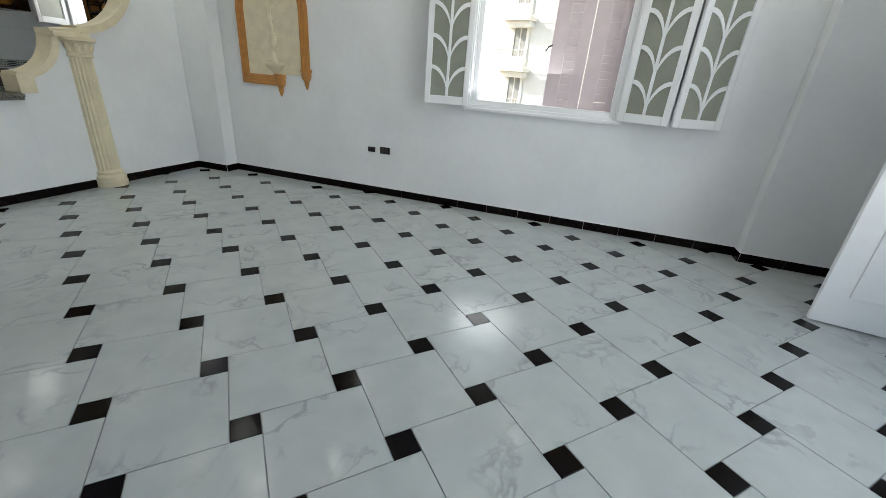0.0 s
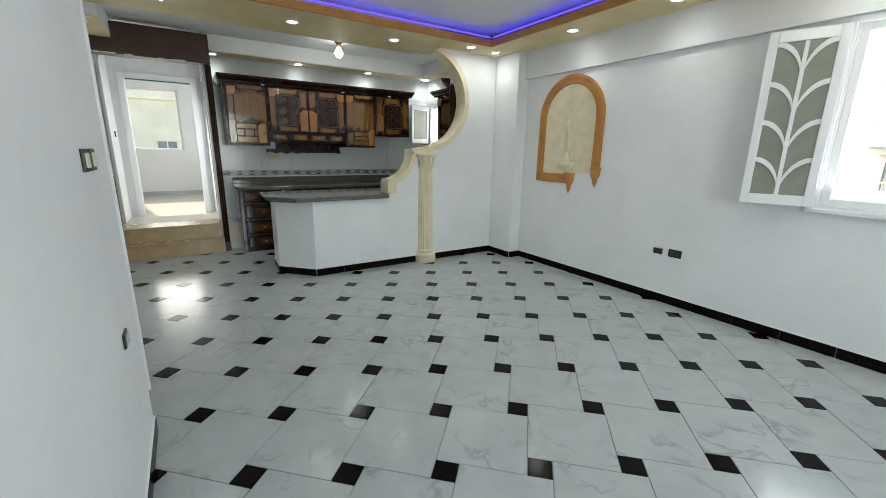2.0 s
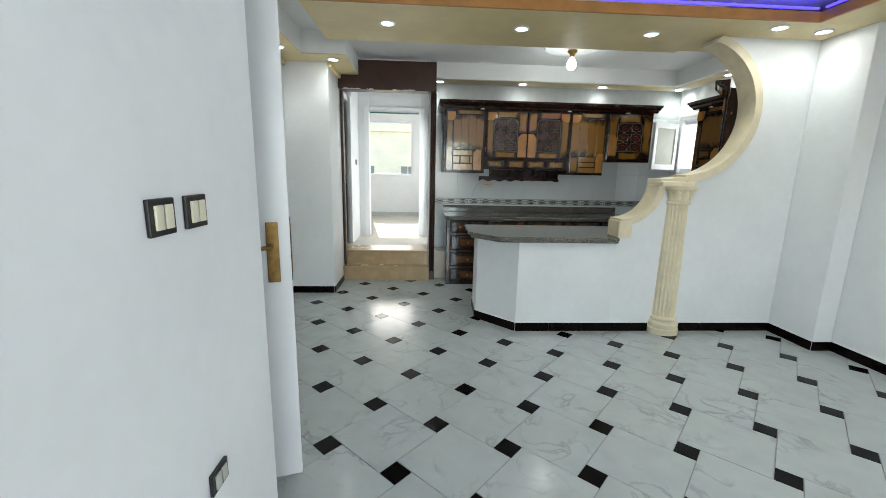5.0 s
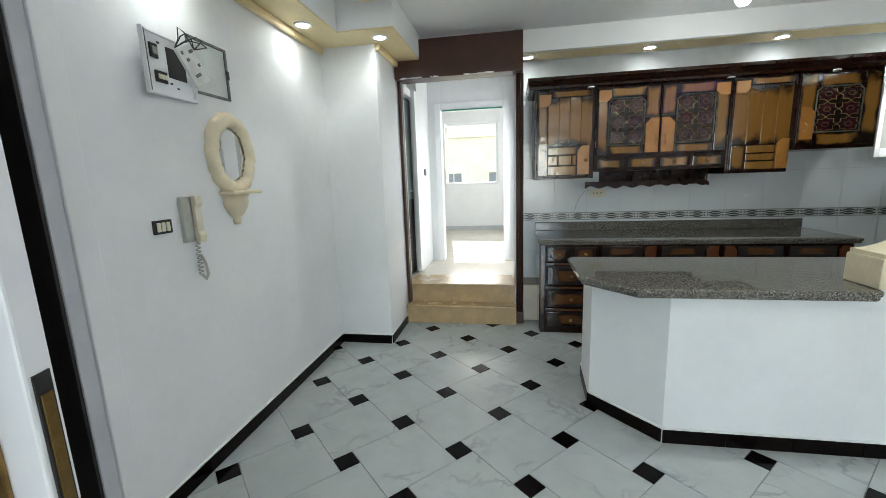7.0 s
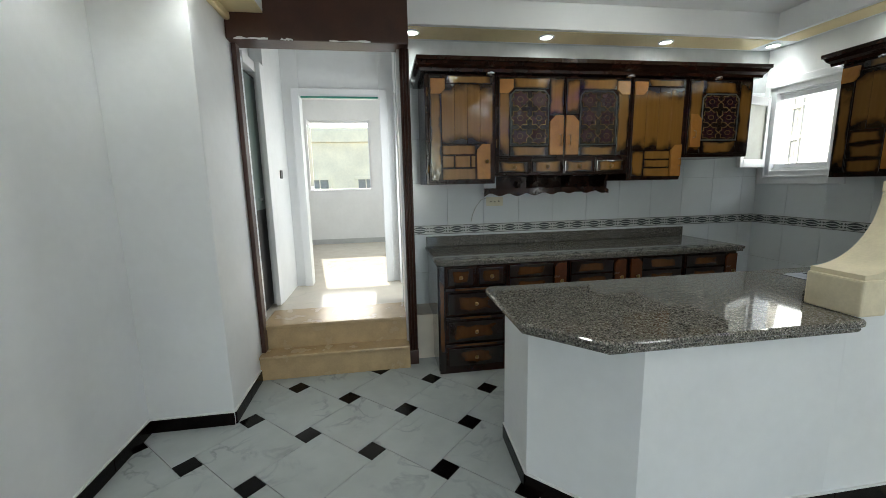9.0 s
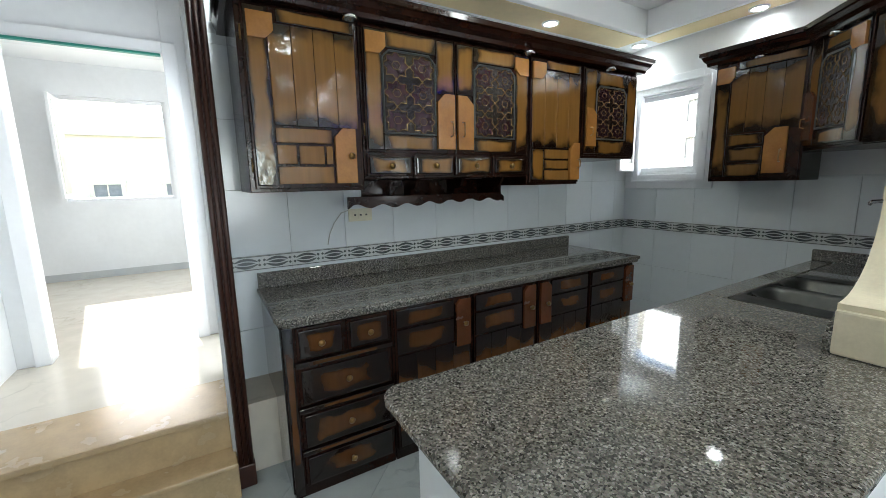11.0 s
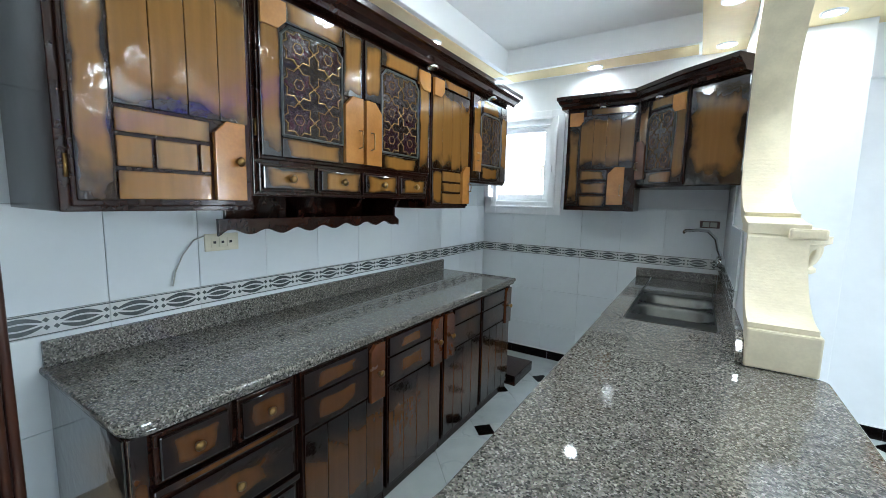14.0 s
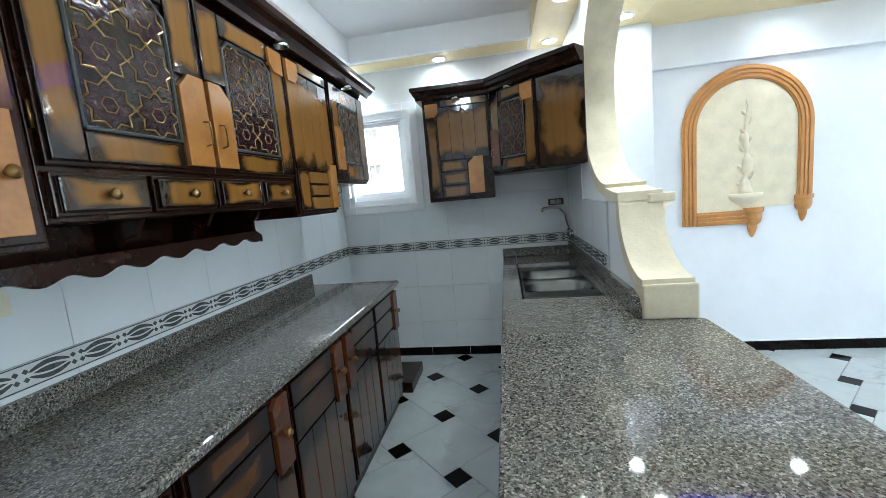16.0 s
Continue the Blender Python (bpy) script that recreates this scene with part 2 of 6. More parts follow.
STEP = mat("beige_step_stone", (0.50, 0.36, 0.20), 0.25, vary=0.22, scale=8, bump=0.05)
INSERT = mat("black_tile", (0.004, 0.003, 0.003), 0.14, vary=0.3, scale=10, spec=0.10)
GROUT = mat("grey_grout", (0.30, 0.32, 0.31), 0.8, vary=0.25, scale=20, bump=0.2)
SKIRT = mat("black_skirting", (0.006, 0.0035, 0.003), 0.2, vary=0.4, scale=9, rand=0.3, spec=0.12)
CAULK = mat("white_filler", (0.78, 0.79, 0.79), 0.7, vary=0.08, scale=25, bump=0.3)
GRANITE = granite("speckled_granite")
KTILE = mat("white_wall_tile", (0.74, 0.78, 0.80), 0.14, vary=0.04, scale=3, rand=0.025)
KGROUT = mat("wall_tile_grout", (0.5, 0.53, 0.54), 0.8, vary=0.1, scale=10)
BAND = mat("frieze_ground", (0.62, 0.64, 0.63), 0.2, vary=0.1, scale=30)
BANDD = mat("frieze_relief", (0.09, 0.105, 0.105), 0.25, vary=0.4, scale=30)
WOOD_Y = burnt_wood("burnt_pine_west", 1, (0.28, 0.132, 0.028), (0.006, 0.0022, 0.0015), 0.555)
# Same pine as WOOD_Y, with the north side's shade put into the colour.
WOOD_X = burnt_wood("burnt_pine_shaded", 0, (0.21, 0.103, 0.028), (0.005, 0.0024, 0.0018), 0.545)
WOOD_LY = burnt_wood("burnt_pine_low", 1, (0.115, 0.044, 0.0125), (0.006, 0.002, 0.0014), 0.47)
PLANK_Y = burnt_wood("burnt_pine_plank", 2, (0.285, 0.134, 0.029), (0.006, 0.0024, 0.0016), 0.605)
# PLANK_Y darkened in the same way for the shaded north doors.
PLANK_X = burnt_wood("burnt_pine_plank_shaded", 2, (0.21, 0.103, 0.028), (0.005, 0.0024, 0.0018), 0.57)
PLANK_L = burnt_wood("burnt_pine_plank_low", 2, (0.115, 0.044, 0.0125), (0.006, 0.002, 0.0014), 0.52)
BRICK_Y = burnt_wood("burnt_pine_brick", 1, (0.30, 0.145, 0.034), (0.010, 0.004, 0.0025), 0.70)
PLATE = mat("orange_pine", (0.44, 0.19, 0.042), 0.22, vary=0.25, scale=10, coat=0.5, bump=0.05)
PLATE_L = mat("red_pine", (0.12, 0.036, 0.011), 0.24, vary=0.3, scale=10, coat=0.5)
DARKWOOD = mat("dark_varnished_wood", (0.026, 0.008, 0.004), 0.22, spec=0.2, vary=0.5, scale=8, coat=0.25, bump=0.12, bump_scale=25)
BROWN = mat("brown_gloss_paint", (0.055, 0.018, 0.010), 0.35, vary=0.3, scale=6, bump=0.15, bump_scale=40)
BRASS = mat("aged_brass", (0.33, 0.20, 0.07), 0.3, 1.0, vary=0.35, scale=30)
CHROME = mat("chrome", (0.75, 0.76, 0.77), 0.12, 1.0)
WHITE = mat("white_gloss_paint", (0.80, 0.81, 0.83), 0.3, vary=0.04, scale=5, bump=0.06)
PINK = mat("pink_shutter_paint", (0.68, 0.58, 0.61), 0.5, vary=0.08, scale=6)
IVORY = mat("ivory_plastic", (0.72, 0.68, 0.53), 0.4, vary=0.1, scale=20)
BLACKP = mat("black_plastic", (0.015, 0.014, 0.014), 0.35, vary=0.2, scale=20)
GREYP = mat("grey_plastic", (0.46, 0.47, 0.43), 0.45, vary=0.12, scale=14)
FROST = mat("frosted_pane", (0.27, 0.28, 0.235), 0.35, vary=0.15, scale=6)
MIRROR = mat("mirror_silver", (0.85, 0.87, 0.87), 0.02, 1.0)
STAINED = mat("dark_relief_glass", (0.010, 0.007, 0.006), 0.04, vary=0.5, scale=14, bump=0.7, bump_scale=45, spec=0.5, color2=(0.022, 0.012, 0.008))
PETAL = mat("dark_red_glass", (0.035, 0.008, 0.010), 0.06, vary=0.5, scale=20, bump=0.8, bump_scale=60, color2=(0.02, 0.006, 0.014))
BOWL = mat("worn_steel", (0.13, 0.13, 0.122), 0.34, 1.0, vary=0.25, scale=14, bump=0.04, bump_scale=20)
LEAD = mat("gold_lead", (0.34, 0.22, 0.08), 0.22, 0.6, vary=0.3, scale=30)
BLUEEDGE = mat("blue_grey_moulding", (0.06, 0.068, 0.064), 0.4, vary=0.2, scale=20)
LED = mat("lamp_lens", (1, 1, 1), 0.5, emit=((0.96, 1.0, 0.98), 14.0))
BULB = mat("bulb_glow", (1, 1, 1), 0.4, emit=((0.96, 1.0, 0.98), 8.0))
BLUELED = mat("blue_led_strip", (0.1, 0.1, 1.0), 0.5, emit=((0.045, 0.03, 1.0), 1.25))
# Stairwell shade put into the base colour.
DARKROOM = mat("shade_dark_stair_wall", (0.12, 0.12, 0.12), 0.8, vary=0.2, scale=3)
# Shade of the room behind door_2 as a colour; also the entrance stop.
DOORDARK = mat("doorway_dark", (0.012, 0.009, 0.009), 0.5, vary=0.3, scale=6)
FACADE = mat("limewashed_facade", (0.92, 0.84, 0.63), 0.9, vary=0.15, scale=0.8, bump=0.2, bump_scale=8)
FACADE2 = mat("pale_facade", (0.82, 0.79, 0.71), 0.9, vary=0.12, scale=0.8)
SHUTDARK = mat("grey_louvre", (0.30, 0.30, 0.28), 0.6, vary=0.2, scale=5)
GROUND = mat("street_dust", (0.32, 0.28, 0.22), 0.95, vary=0.25, scale=0.3, bump=0.2, bump_scale=3)

# ---- mesh tools ----


def box(bm, x0, x1, y0, y1, z0, z1):
    r = bmesh.ops.create_cube(bm, size=1)
    bmesh.ops.scale(bm, vec=(x1 - x0, y1 - y0, z1 - z0), verts=r["verts"])
    bmesh.ops.translate(bm, vec=((x0 + x1) / 2, (y0 + y1) / 2, (z0 + z1) / 2), verts=r["verts"])
    return r["verts"]


def boxes(*spans, bevel=0.0, seg=2):
    bm = bmesh.new()
    for s in spans:
        box(bm, *s)
    if bevel:
        bmesh.ops.bevel(bm, geom=bm.edges[:], offset=bevel, segments=seg, affect="EDGES", profile=0.6)
    return bm


def prism(pts, axis, a0, a1, bevel=0.0, bm=None):
    """A polygon pulled out along an axis. pts: (y, z) for x, (x, z) for y, (x, y) for z."""
    own = bm is None
    bm = bm or bmesh.new()

    def at(p, a):
        return {"x": (a, p[0], p[1]), "y": (p[0], a, p[1]), "z": (p[0], p[1], a)}[axis]

    lo, hi = [bm.verts.new(at(p, a0)) for p in pts], [bm.verts.new(at(p, a1)) for p in pts]
    n = len(pts)
    made = [bm.faces.new(lo), bm.faces.new(hi[::-1])]
    made += [bm.faces.new((lo[i], hi[i], hi[(i + 1) % n], lo[(i + 1) % n])) for i in range(n)]
    bmesh.ops.recalc_face_normals(bm, faces=made)
    if bevel and own:
        bmesh.ops.bevel(bm, geom=bm.edges[:], offset=bevel, segments=2, affect="EDGES", profile=0.6)
    return bm


def lathe(profile, cx=0, cy=0, seg=24, a0=0.0, a1=2 * math.pi, bm=None):
    """Rows of (radius, z) turned about a vertical line."""
    bm = bm or bmesh.new()
    full = abs(a1 - a0 - 2 * math.pi) < 1e-6
    n = seg if full else seg + 1
    rings = []
    for r, z in profile:
        rings.append([bm.verts.new((cx + r * math.cos(a0 + (a1 - a0) * i / seg), cy + r * math.sin(a0 + (a1 - a0) * i / seg), z)) for i in range(n)])
    for a, b in zip(rings, rings[1:]):
        for i in range(seg):
            bm.faces.new((a[i], a[(i + 1) % n], b[(i + 1) % n], b[i]))
    if profile[0][0] > 1e-4:
        bm.faces.new(rings[0][::-1])
    if profile[-1][0] > 1e-4:
        bm.faces.new(rings[-1])
    bmesh.ops.recalc_face_normals(bm, faces=bm.faces[:])
    return bm


def tube(path, r, seg=8, bm=None):
    bm = bm or bmesh.new()
    pts = [Vector(p) for p in path]
    rings = []
    for i, p in enumerate(pts):
        d = (pts[min(i + 1, len(pts) - 1)] - pts[max(i - 1, 0)]).normalized()
        u = d.orthogonal().normalized() if i == 0 else (rings_u - d * rings_u.dot(d)).normalized()
        rings_u = u
        v = d.cross(u)
        rings.append([bm.verts.new(p + r * (math.cos(2 * math.pi * k / seg) * u + math.sin(2 * math.pi * k / seg) * v)) for k in range(seg)])
    for a, b in zip(rings, rings[1:]):
        for k in range(seg):
            bm.faces.new((a[k], a[(k + 1) % seg], b[(k + 1) % seg], b[k]))
    bm.faces.new(rings[0][::-1])
    bm.faces.new(rings[-1])
    bmesh.ops.recalc_face_normals(bm, faces=bm.faces[:])
    return bm


def arc(cx, cy, r, a0, a1, n):
    return [(cx + r * math.cos(radians(a0 + (a1 - a0) * i / n)), cy + r * math.sin(radians(a0 + (a1 - a0) * i / n))) for i in range(n + 1)]


def turned(bm, m):
    bmesh.ops.transform(bm, matrix=m, verts=bm.verts[:])
    return bm


def finish(name, bm, material, smooth=False):
    me = bpy.data.meshes.new(name)
    bm.to_mesh(me)
    bm.free()
    me.materials.append(material)
    if smooth:
        for p in me.polygons:
            p.use_smooth = True
    return me


ROOTS = {}


def thing(name, at, label, category, group=""):
    e = new(name)
    e.empty_display_size = 0.1
    e.location = at
    ROOTS[e.name] = Vector(at)
    return tagged(e, label, category, group)


def part(name, bm, material, parent, label="", smooth=False):
    """One mesh under a thing, given in the room's own coordinates."""
    top = parent
    while top.parent:
        top = top.parent
    base = ROOTS.get(top.name, Vector((0, 0, 0)))
    bmesh.ops.translate(bm, vec=-base, verts=bm.verts[:])
    ob = new(name, finish(name, bm, material, smooth))
    ob.parent = parent
    if label:
        ob["label"] = label
    return ob


def solo(name, bm, material, label, category, group="", smooth=False, at=None):
    """A thing that is one mesh."""
    if at:
        bmesh.ops.translate(bm, vec=-Vector(at), verts=bm.verts[:])
    ob = new(name, finish(name, bm, material, smooth))
    if at:
        ob.location = at
        ROOTS[ob.name] = Vector(at)
    return tagged(ob, label, category, group)


def setting(name, bm, material, label, category):
    return tagged(new(name, finish(name, bm, material)), label, category, kind="structure")


def put(name, mesh, m, parent=None):
    """Another object on a mesh that is shared."""
    ob = new(name, mesh)
    ob.matrix_local = m
    ob.parent = parent
    return ob

# ---- structure ----
N, NK, W, XP = 5.59, 5.665, -5.905, -3.67          # north wall, kitchen wall, bar front
SOF, TRAY, CEILZ = 2.65, 2.85, 2.82    # soffit, kitchen ceiling, living ceiling
HALL = 0.385

floor = setting("floor", boxes((-6.15, 3.8, -1.3, 5.9, -0.12, -0.006)), GROUT, "grey grout bed under marble floor tiles", "floor")

setting("wall_north", boxes(
    (-6.1, -5.81, NK, NK + 0.2, 0, 3.0), (-5.81, -5.26, NK, NK + 0.2, 0, 1.55), (-5.81, -5.26, NK, NK + 0.2, 2.22, 3.0), (-5.26, -3.77, NK, NK + 0.2, 0, 3.0),
    (-3.77, -0.16, N, N + 0.22, 0, 3.0), (-0.16, 1.2, N, N + 0.22, 0, 1.08), (-0.16, 1.2, N, N + 0.22, 2.28, 3.0), (1.2, 3.72, N, N + 0.22, 0, 3.0)),
    WALL, "white painted plaster wall with a window opening", "wall")
setting("beam_north", boxes((-3.22, 2.48, N - 0.05, N - 0.002, 2.33, 2.88), bevel=0.006), WALL, "white plaster beam above the window", "beam")
setting("pillar_corner", boxes((-3.668, -3.22, 5.41, N - 0.002, 0, SOF - 0.002), bevel=0.006), WALL, "white plastered corner pillar", "pillar")
setting("pillar_east", boxes((2.48, 3.5, 5.44, N - 0.002, 0, 2.88), bevel=0.006), WALL, "white plastered pillar", "pillar")
# Gap at y 1.6 to 3.7 is invented, beside the east fill lamp.
setting("wall_east", boxes((3.6, 3.8, 3.7, N, 0, 3.0), (3.6, 3.8, -1.3, 1.6, 0, 3.0), (3.6, 3.8, 1.6, 3.7, 2.5, 3.0), (3.6, 3.8, 1.6, 3.7, 0, 0.1)), WALL, "white painted plaster wall", "wall")
setting("wall_south", boxes((-1.47, 0.2, 1.26, 1.46, 0, 3.0), (-1.47, -1.27, 0.24, 1.26, 0, 3.0), bevel=0.012), WALL, "white painted plaster wall with switches", "wall")
setting("wall_back", boxes((-1.4, 3.8, -1.3, -1.1, 0, 3.0), (0.0, 0.2, -1.1, 1.26, 0, 3.0)), WALL, "plain white wall behind the walk", "wall")
setting("wall_entrance", boxes((-4.86, -2.66, 0.24, 0.46, 0, 3.0), (-2.66, -1.62, 0.24, 0.46, 2.2, 3.0), (-1.62, -1.472, 0.24, 0.46, 0, 3.0)), WALL, "white wall beside the entrance door", "wall")
setting("pillar_hall", boxes((-5.5, -4.86, 0.24, 0.95, 0, 3.0), bevel=0.006), WALL, "white plastered pillar beside the hall steps", "pillar")
setting("wall_west", boxes((W - 0.2, W, 2.16, NK, 0, 3.0), (W - 0.2, -5.52, 2.09, 2.16, 0, 3.0)), KGROUT, "kitchen wall under the tiles", "wall")

# partition with the round arch
C = (4.33, 2.05)
prof = [(5.41, 0), (5.41, SOF - 0.002), (4.56, SOF - 0.002)] + arc(*C, 0.585, 77, -90, 30) + [(4.16, 1.43), (4.15, 1.30)] + arc(3.79, 1.41, 0.365, -18, -88, 12) + [(3.80, 1.035), (3.80, 0.90), (3.80, 0.0)]
setting("partition_wall", prism(prof, "x", -3.83, XP), WALL, "white partition wall with a round arch and a swept edge", "wall")
setting("partition_wall_end", boxes((-3.83, XP, 5.41, NK, 0, SOF - 0.002)), WALL, "white partition wall end", "wall")

# ceilings
setting("ceiling", boxes((-3.52, 3.8, -1.3, N + 0.2, CEILZ, 3.05), (-6.1, -3.52, 0.2, N + 0.2, TRAY, 3.05)), CEIL, "white painted ceiling", "ceiling")
setting("soffit_north", boxes((-3.30, 3.6, 5.02, N - 0.003, SOF, SOF + 0.05), bevel=0.004), CREAM, "cream painted dropped soffit with spotlights", "ceiling")
setting("soffit_west", boxes((-4.16, -3.30, 1.10, 4.42, SOF, SOF + 0.05), (-4.16, -3.52, 1.10, 4.42, SOF + 0.05, TRAY), (-4.10, -3.30, 4.42, N - 0.003, SOF, SOF + 0.05), (-4.10, -3.67, 4.42, N - 0.003, SOF + 0.05, TRAY), (-4.10, -3.77, N - 0.003, NK - 0.003, SOF, TRAY)), CREAM, "cream painted dropped soffit above the bar", "ceiling")
setting("soffit_entrance", boxes((-5.5, -4.55, 0.46, 1.2, SOF - 0.02, TRAY), (-4.55, -1.62, 0.46, 0.76, SOF - 0.02, TRAY), bevel=0.006), CEIL, "white dropped soffit above the entrance", "ceiling")
setting("soffit_entrance_paint", boxes((-5.5, -4.55, 0.462, 1.198, SOF - 0.03, SOF - 0.021), (-4.55, -1.62, 0.462, 0.758, SOF - 0.03, SOF - 0.021)), CREAM, "cream painted underside of the entrance soffit", "trim")
setting("soffit_kitchen", boxes((W, -5.57, 2.16, NK - 0.003, SOF, TRAY), (-5.57, -4.10, 5.36, NK - 0.003, SOF, TRAY), bevel=0.008), CEIL, "white soffit round the kitchen ceiling", "ceiling")
setting("soffit_paint_band", boxes((W + 0.04, -5.61, 2.17, 5.40, SOF - 0.004, SOF - 0.0005), (-5.61, -4.12, 5.40, NK - 0.05, SOF - 0.004, SOF - 0.0005)), CREAM, "cream painted band on the kitchen soffit", "trim")
setting("cornice_entrance", boxes((-4.86, -1.62, 0.46, 0.50, SOF - 0.08, SOF - 0.03), (-4.9, -4.86, 0.9, 0.99, SOF - 0.08, SOF - 0.03), (-5.5, -4.86, 0.95, 0.99, SOF - 0.08, SOF - 0.03), bevel=0.015), CREAM, "cream cornice", "trim")
# cove lips and the hidden strip
setting("cove_lip", boxes((-3.30, 3.6, 4.995, 5.02, SOF - 0.004, SOF + 0.068), (-3.30, -3.275, 1.10, 4.995, SOF - 0.004, SOF + 0.068), bevel=0.004), OCHRE, "ochre painted edge of the light cove", "trim")
strip = thing("led_strip", (-3.0, 5.08, SOF + 0.06), "blue LED strip hidden behind the ceiling cove", "light strip")
part("north_run", boxes((-3.3, 3.55, 5.04, 5.06, SOF + 0.105, SOF + 0.118)), BLUELED, strip)
part("west_run", boxes((-3.345, -3.325, 1.15, 5.02, SOF + 0.105, SOF + 0.118)), BLUELED, strip)

# hall and far room
setting("hall_floor", boxes((-10.2, -5.58, 0.2, 2.9, -0.1, HALL)), STEP_TOP, "polished pale marble hall floor", "floor")
setting("step_riser_top", boxes((-5.575, -5.552, 0.952, 2.098, 0.20, HALL - 0.02)), STEP, "beige stone riser", "steps")
setting("hall_steps", boxes((-5.56, -5.42, 0.95, 2.10, 0, 0.175), bevel=0.006), STEP, "two polished beige stone steps", "steps")
setting("step_tread", boxes((-5.57, -5.395, 0.952, 2.098, 0.175, 0.20), bevel=0.008), STEP, "beige stone tread", "steps")
setting("step_tread_top", boxes((-5.95, -5.535, 0.952, 2.088, HALL - 0.02, HALL + 0.012), bevel=0.008), STEP, "beige stone landing edge", "steps")
setting("wall_hall_south", boxes((-6.2, -5.5, 0.62, 0.80, HALL, 3.0), (-6.2, -5.5, 0.80, 0.86, 2.45, 3.0), (-5.62, -5.5, 0.80, 0.95, HALL, 3.0), (-6.98, -6.2, 0.60, 0.97, HALL, 3.0)), WALL, "white hall wall", "wall")
# Side opening is out of view, cut only for the hall fill lamp.
setting("wall_hall_north", boxes((-6.98, -6.72, 2.10, 2.30, HALL, 3.0), (-6.72, -6.12, 2.10, 2.30, 2.4, 3.0), (-6.12, -6.05, 2.10, 2.30, HALL, 3.0), (-6.05, -5.56, 2.10, 2.16, HALL, 2.9)), WALL, "white hall wall with an unseen opening added for the fill lamp", "wall")
setting("wall_hall_west", boxes((-6.98, -6.84, 0.97, 1.14, HALL, 3.0), (-6.98, -6.84, 1.95, 2.10, HALL, 3.0), (-6.98, -6.84, 1.14, 1.95, 2.38, 3.0), bevel=0.004), WALL, "white wall with a doorway to a sunlit room", "wall")
setting("wall_far_room", boxes((-10.2, -10.0, 0.0, 0.66, HALL, 3.2), (-10.2, -10.0, 1.78, 2.9, HALL, 3.2), (-10.2, -10.0, 0.66, 1.78, HALL, 1.36), (-10.2, -10.0, 0.66, 1.78, 2.62, 3.2),
    (-10.0, -6.98, 2.9, 3.0, HALL, 3.2), (-10.0, -6.98, -0.1, 0.0, HALL, 3.2), (-6.98, -6.86, 0.0, 0.6, HALL, 3.2), (-6.98, -6.86, 2.3, 2.9, HALL, 3.2)), WALL, "white walls of a sunlit room", "wall")
setting("hall_ceiling", boxes((-10.2, -5.6, -0.1, 3.0, 3.0, 3.1)), CEIL, "white hall ceiling", "ceiling")
setting("baseboard_far_room", boxes((-10.0, -9.985, 0.0, 2.9, HALL, HALL + 0.09)), mat("grey_skirting", (0.5, 0.52, 0.53), 0.3, vary=0.1, scale=6), "grey marble skirting", "baseboard")
# stairwell behind the entrance, its dimness put into the surface colour
for name, span, label, kind_ in (("wall_stair_south", (-4.0, -0.6, -1.6, -1.5, 0, 3.0), "stairwell wall coloured dark for its shade", "wall"), ("wall_stair_west", (-4.1, -4.0, -1.6, 0.24, 0, 3.0), "stairwell wall coloured dark for its shade", "wall"), ("wall_stair_east", (-0.7, -0.6, -1.5, 0.24, 0, 3.0), "stairwell wall coloured dark for its shade", "wall"), ("ceiling_stair", (-4.1, -0.6, -1.6, 0.24, 3.002, 3.1), "stairwell ceiling coloured dark for its shade", "ceiling"), ("floor_stair", (-4.1, -0.6, -1.6, 0.24, -0.1, -0.012), "stairwell landing floor coloured dark for its shade", "floor")):
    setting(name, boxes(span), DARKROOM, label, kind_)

# outside
setting("ground", boxes((-220, 220, -220, 220, -6.5, -6.22)), GROUND, "dusty street far below", "ground")

# ---- bar, counters ----
bar = thing("breakfast_bar", (-4.0, 3.2, 0), "white plastered breakfast bar with black skirting, under a granite top", "bar counter")
part("base", prism([(-4.43, 2.575), (-4.02, 2.555), (XP, 2.887), (XP, 3.7995), (-3.83, 3.7995), (-3.83, 4.20), (-4.41, 4.20)], "z", 0, 0.862), WALL, bar)
part("sink_front", boxes((-4.41, -4.385, 4.20, 5.65, 0, 0.862)), WALL, bar)
part("sink_floor", boxes((-4.385, -3.875, 4.202, 5.65, 0, 0.70)), WALL, bar)


def rounded(pts, z0, z1, bev):
    bm = prism(pts, "z", z0, z1)
    edges = [e for e in bm.edges if abs(e.verts[0].co.z - e.verts[1].co.z) < 1e-5]
    bmesh.ops.bevel(bm, geom=edges, offset=bev, segments=3, affect="EDGES", profile=0.5)
    return bm


top_pts = [(-4.43, 2.60)] + arc(-4.37, 2.52, 0.07, 180, 265, 4) + [(-3.865, 2.445), (-3.615, 2.66), (-3.59, 2.70), (-3.59, 3.75)] + arc(-3.625, 3.76, 0.035, 0, 80, 3) + [(-3.66, 3.797), (-3.832, 3.797), (-3.832, 4.20), (-4.43, 4.20)]
bar_top = thing("granite_bar_top", (-4.0, 3.2, 0.86), "speckled brown granite worktop with a rounded double edge", "worktop")
part("slab", rounded(top_pts, 0.885, 0.915, 0.010), GRANITE, bar_top)
low = [(x + (0.02 if x < -4.3 else (-0.014 if x > -3.7 else 0)), y + (0.02 if y < 2.7 else 0)) for x, y in top_pts]
part("edge_roll", rounded(low, 0.862, 0.886, 0.009), GRANITE, bar_top)
# worktop round the sink
part("sink_rim_front", boxes((-4.43, -4.32, 4.20, 5.65, 0.862, 0.915), bevel=0.006), GRANITE, bar_top)
part("sink_rim_back", boxes((-3.90, -3.832, 4.20, 5.65, 0.862, 0.915), bevel=0.004), GRANITE, bar_top)
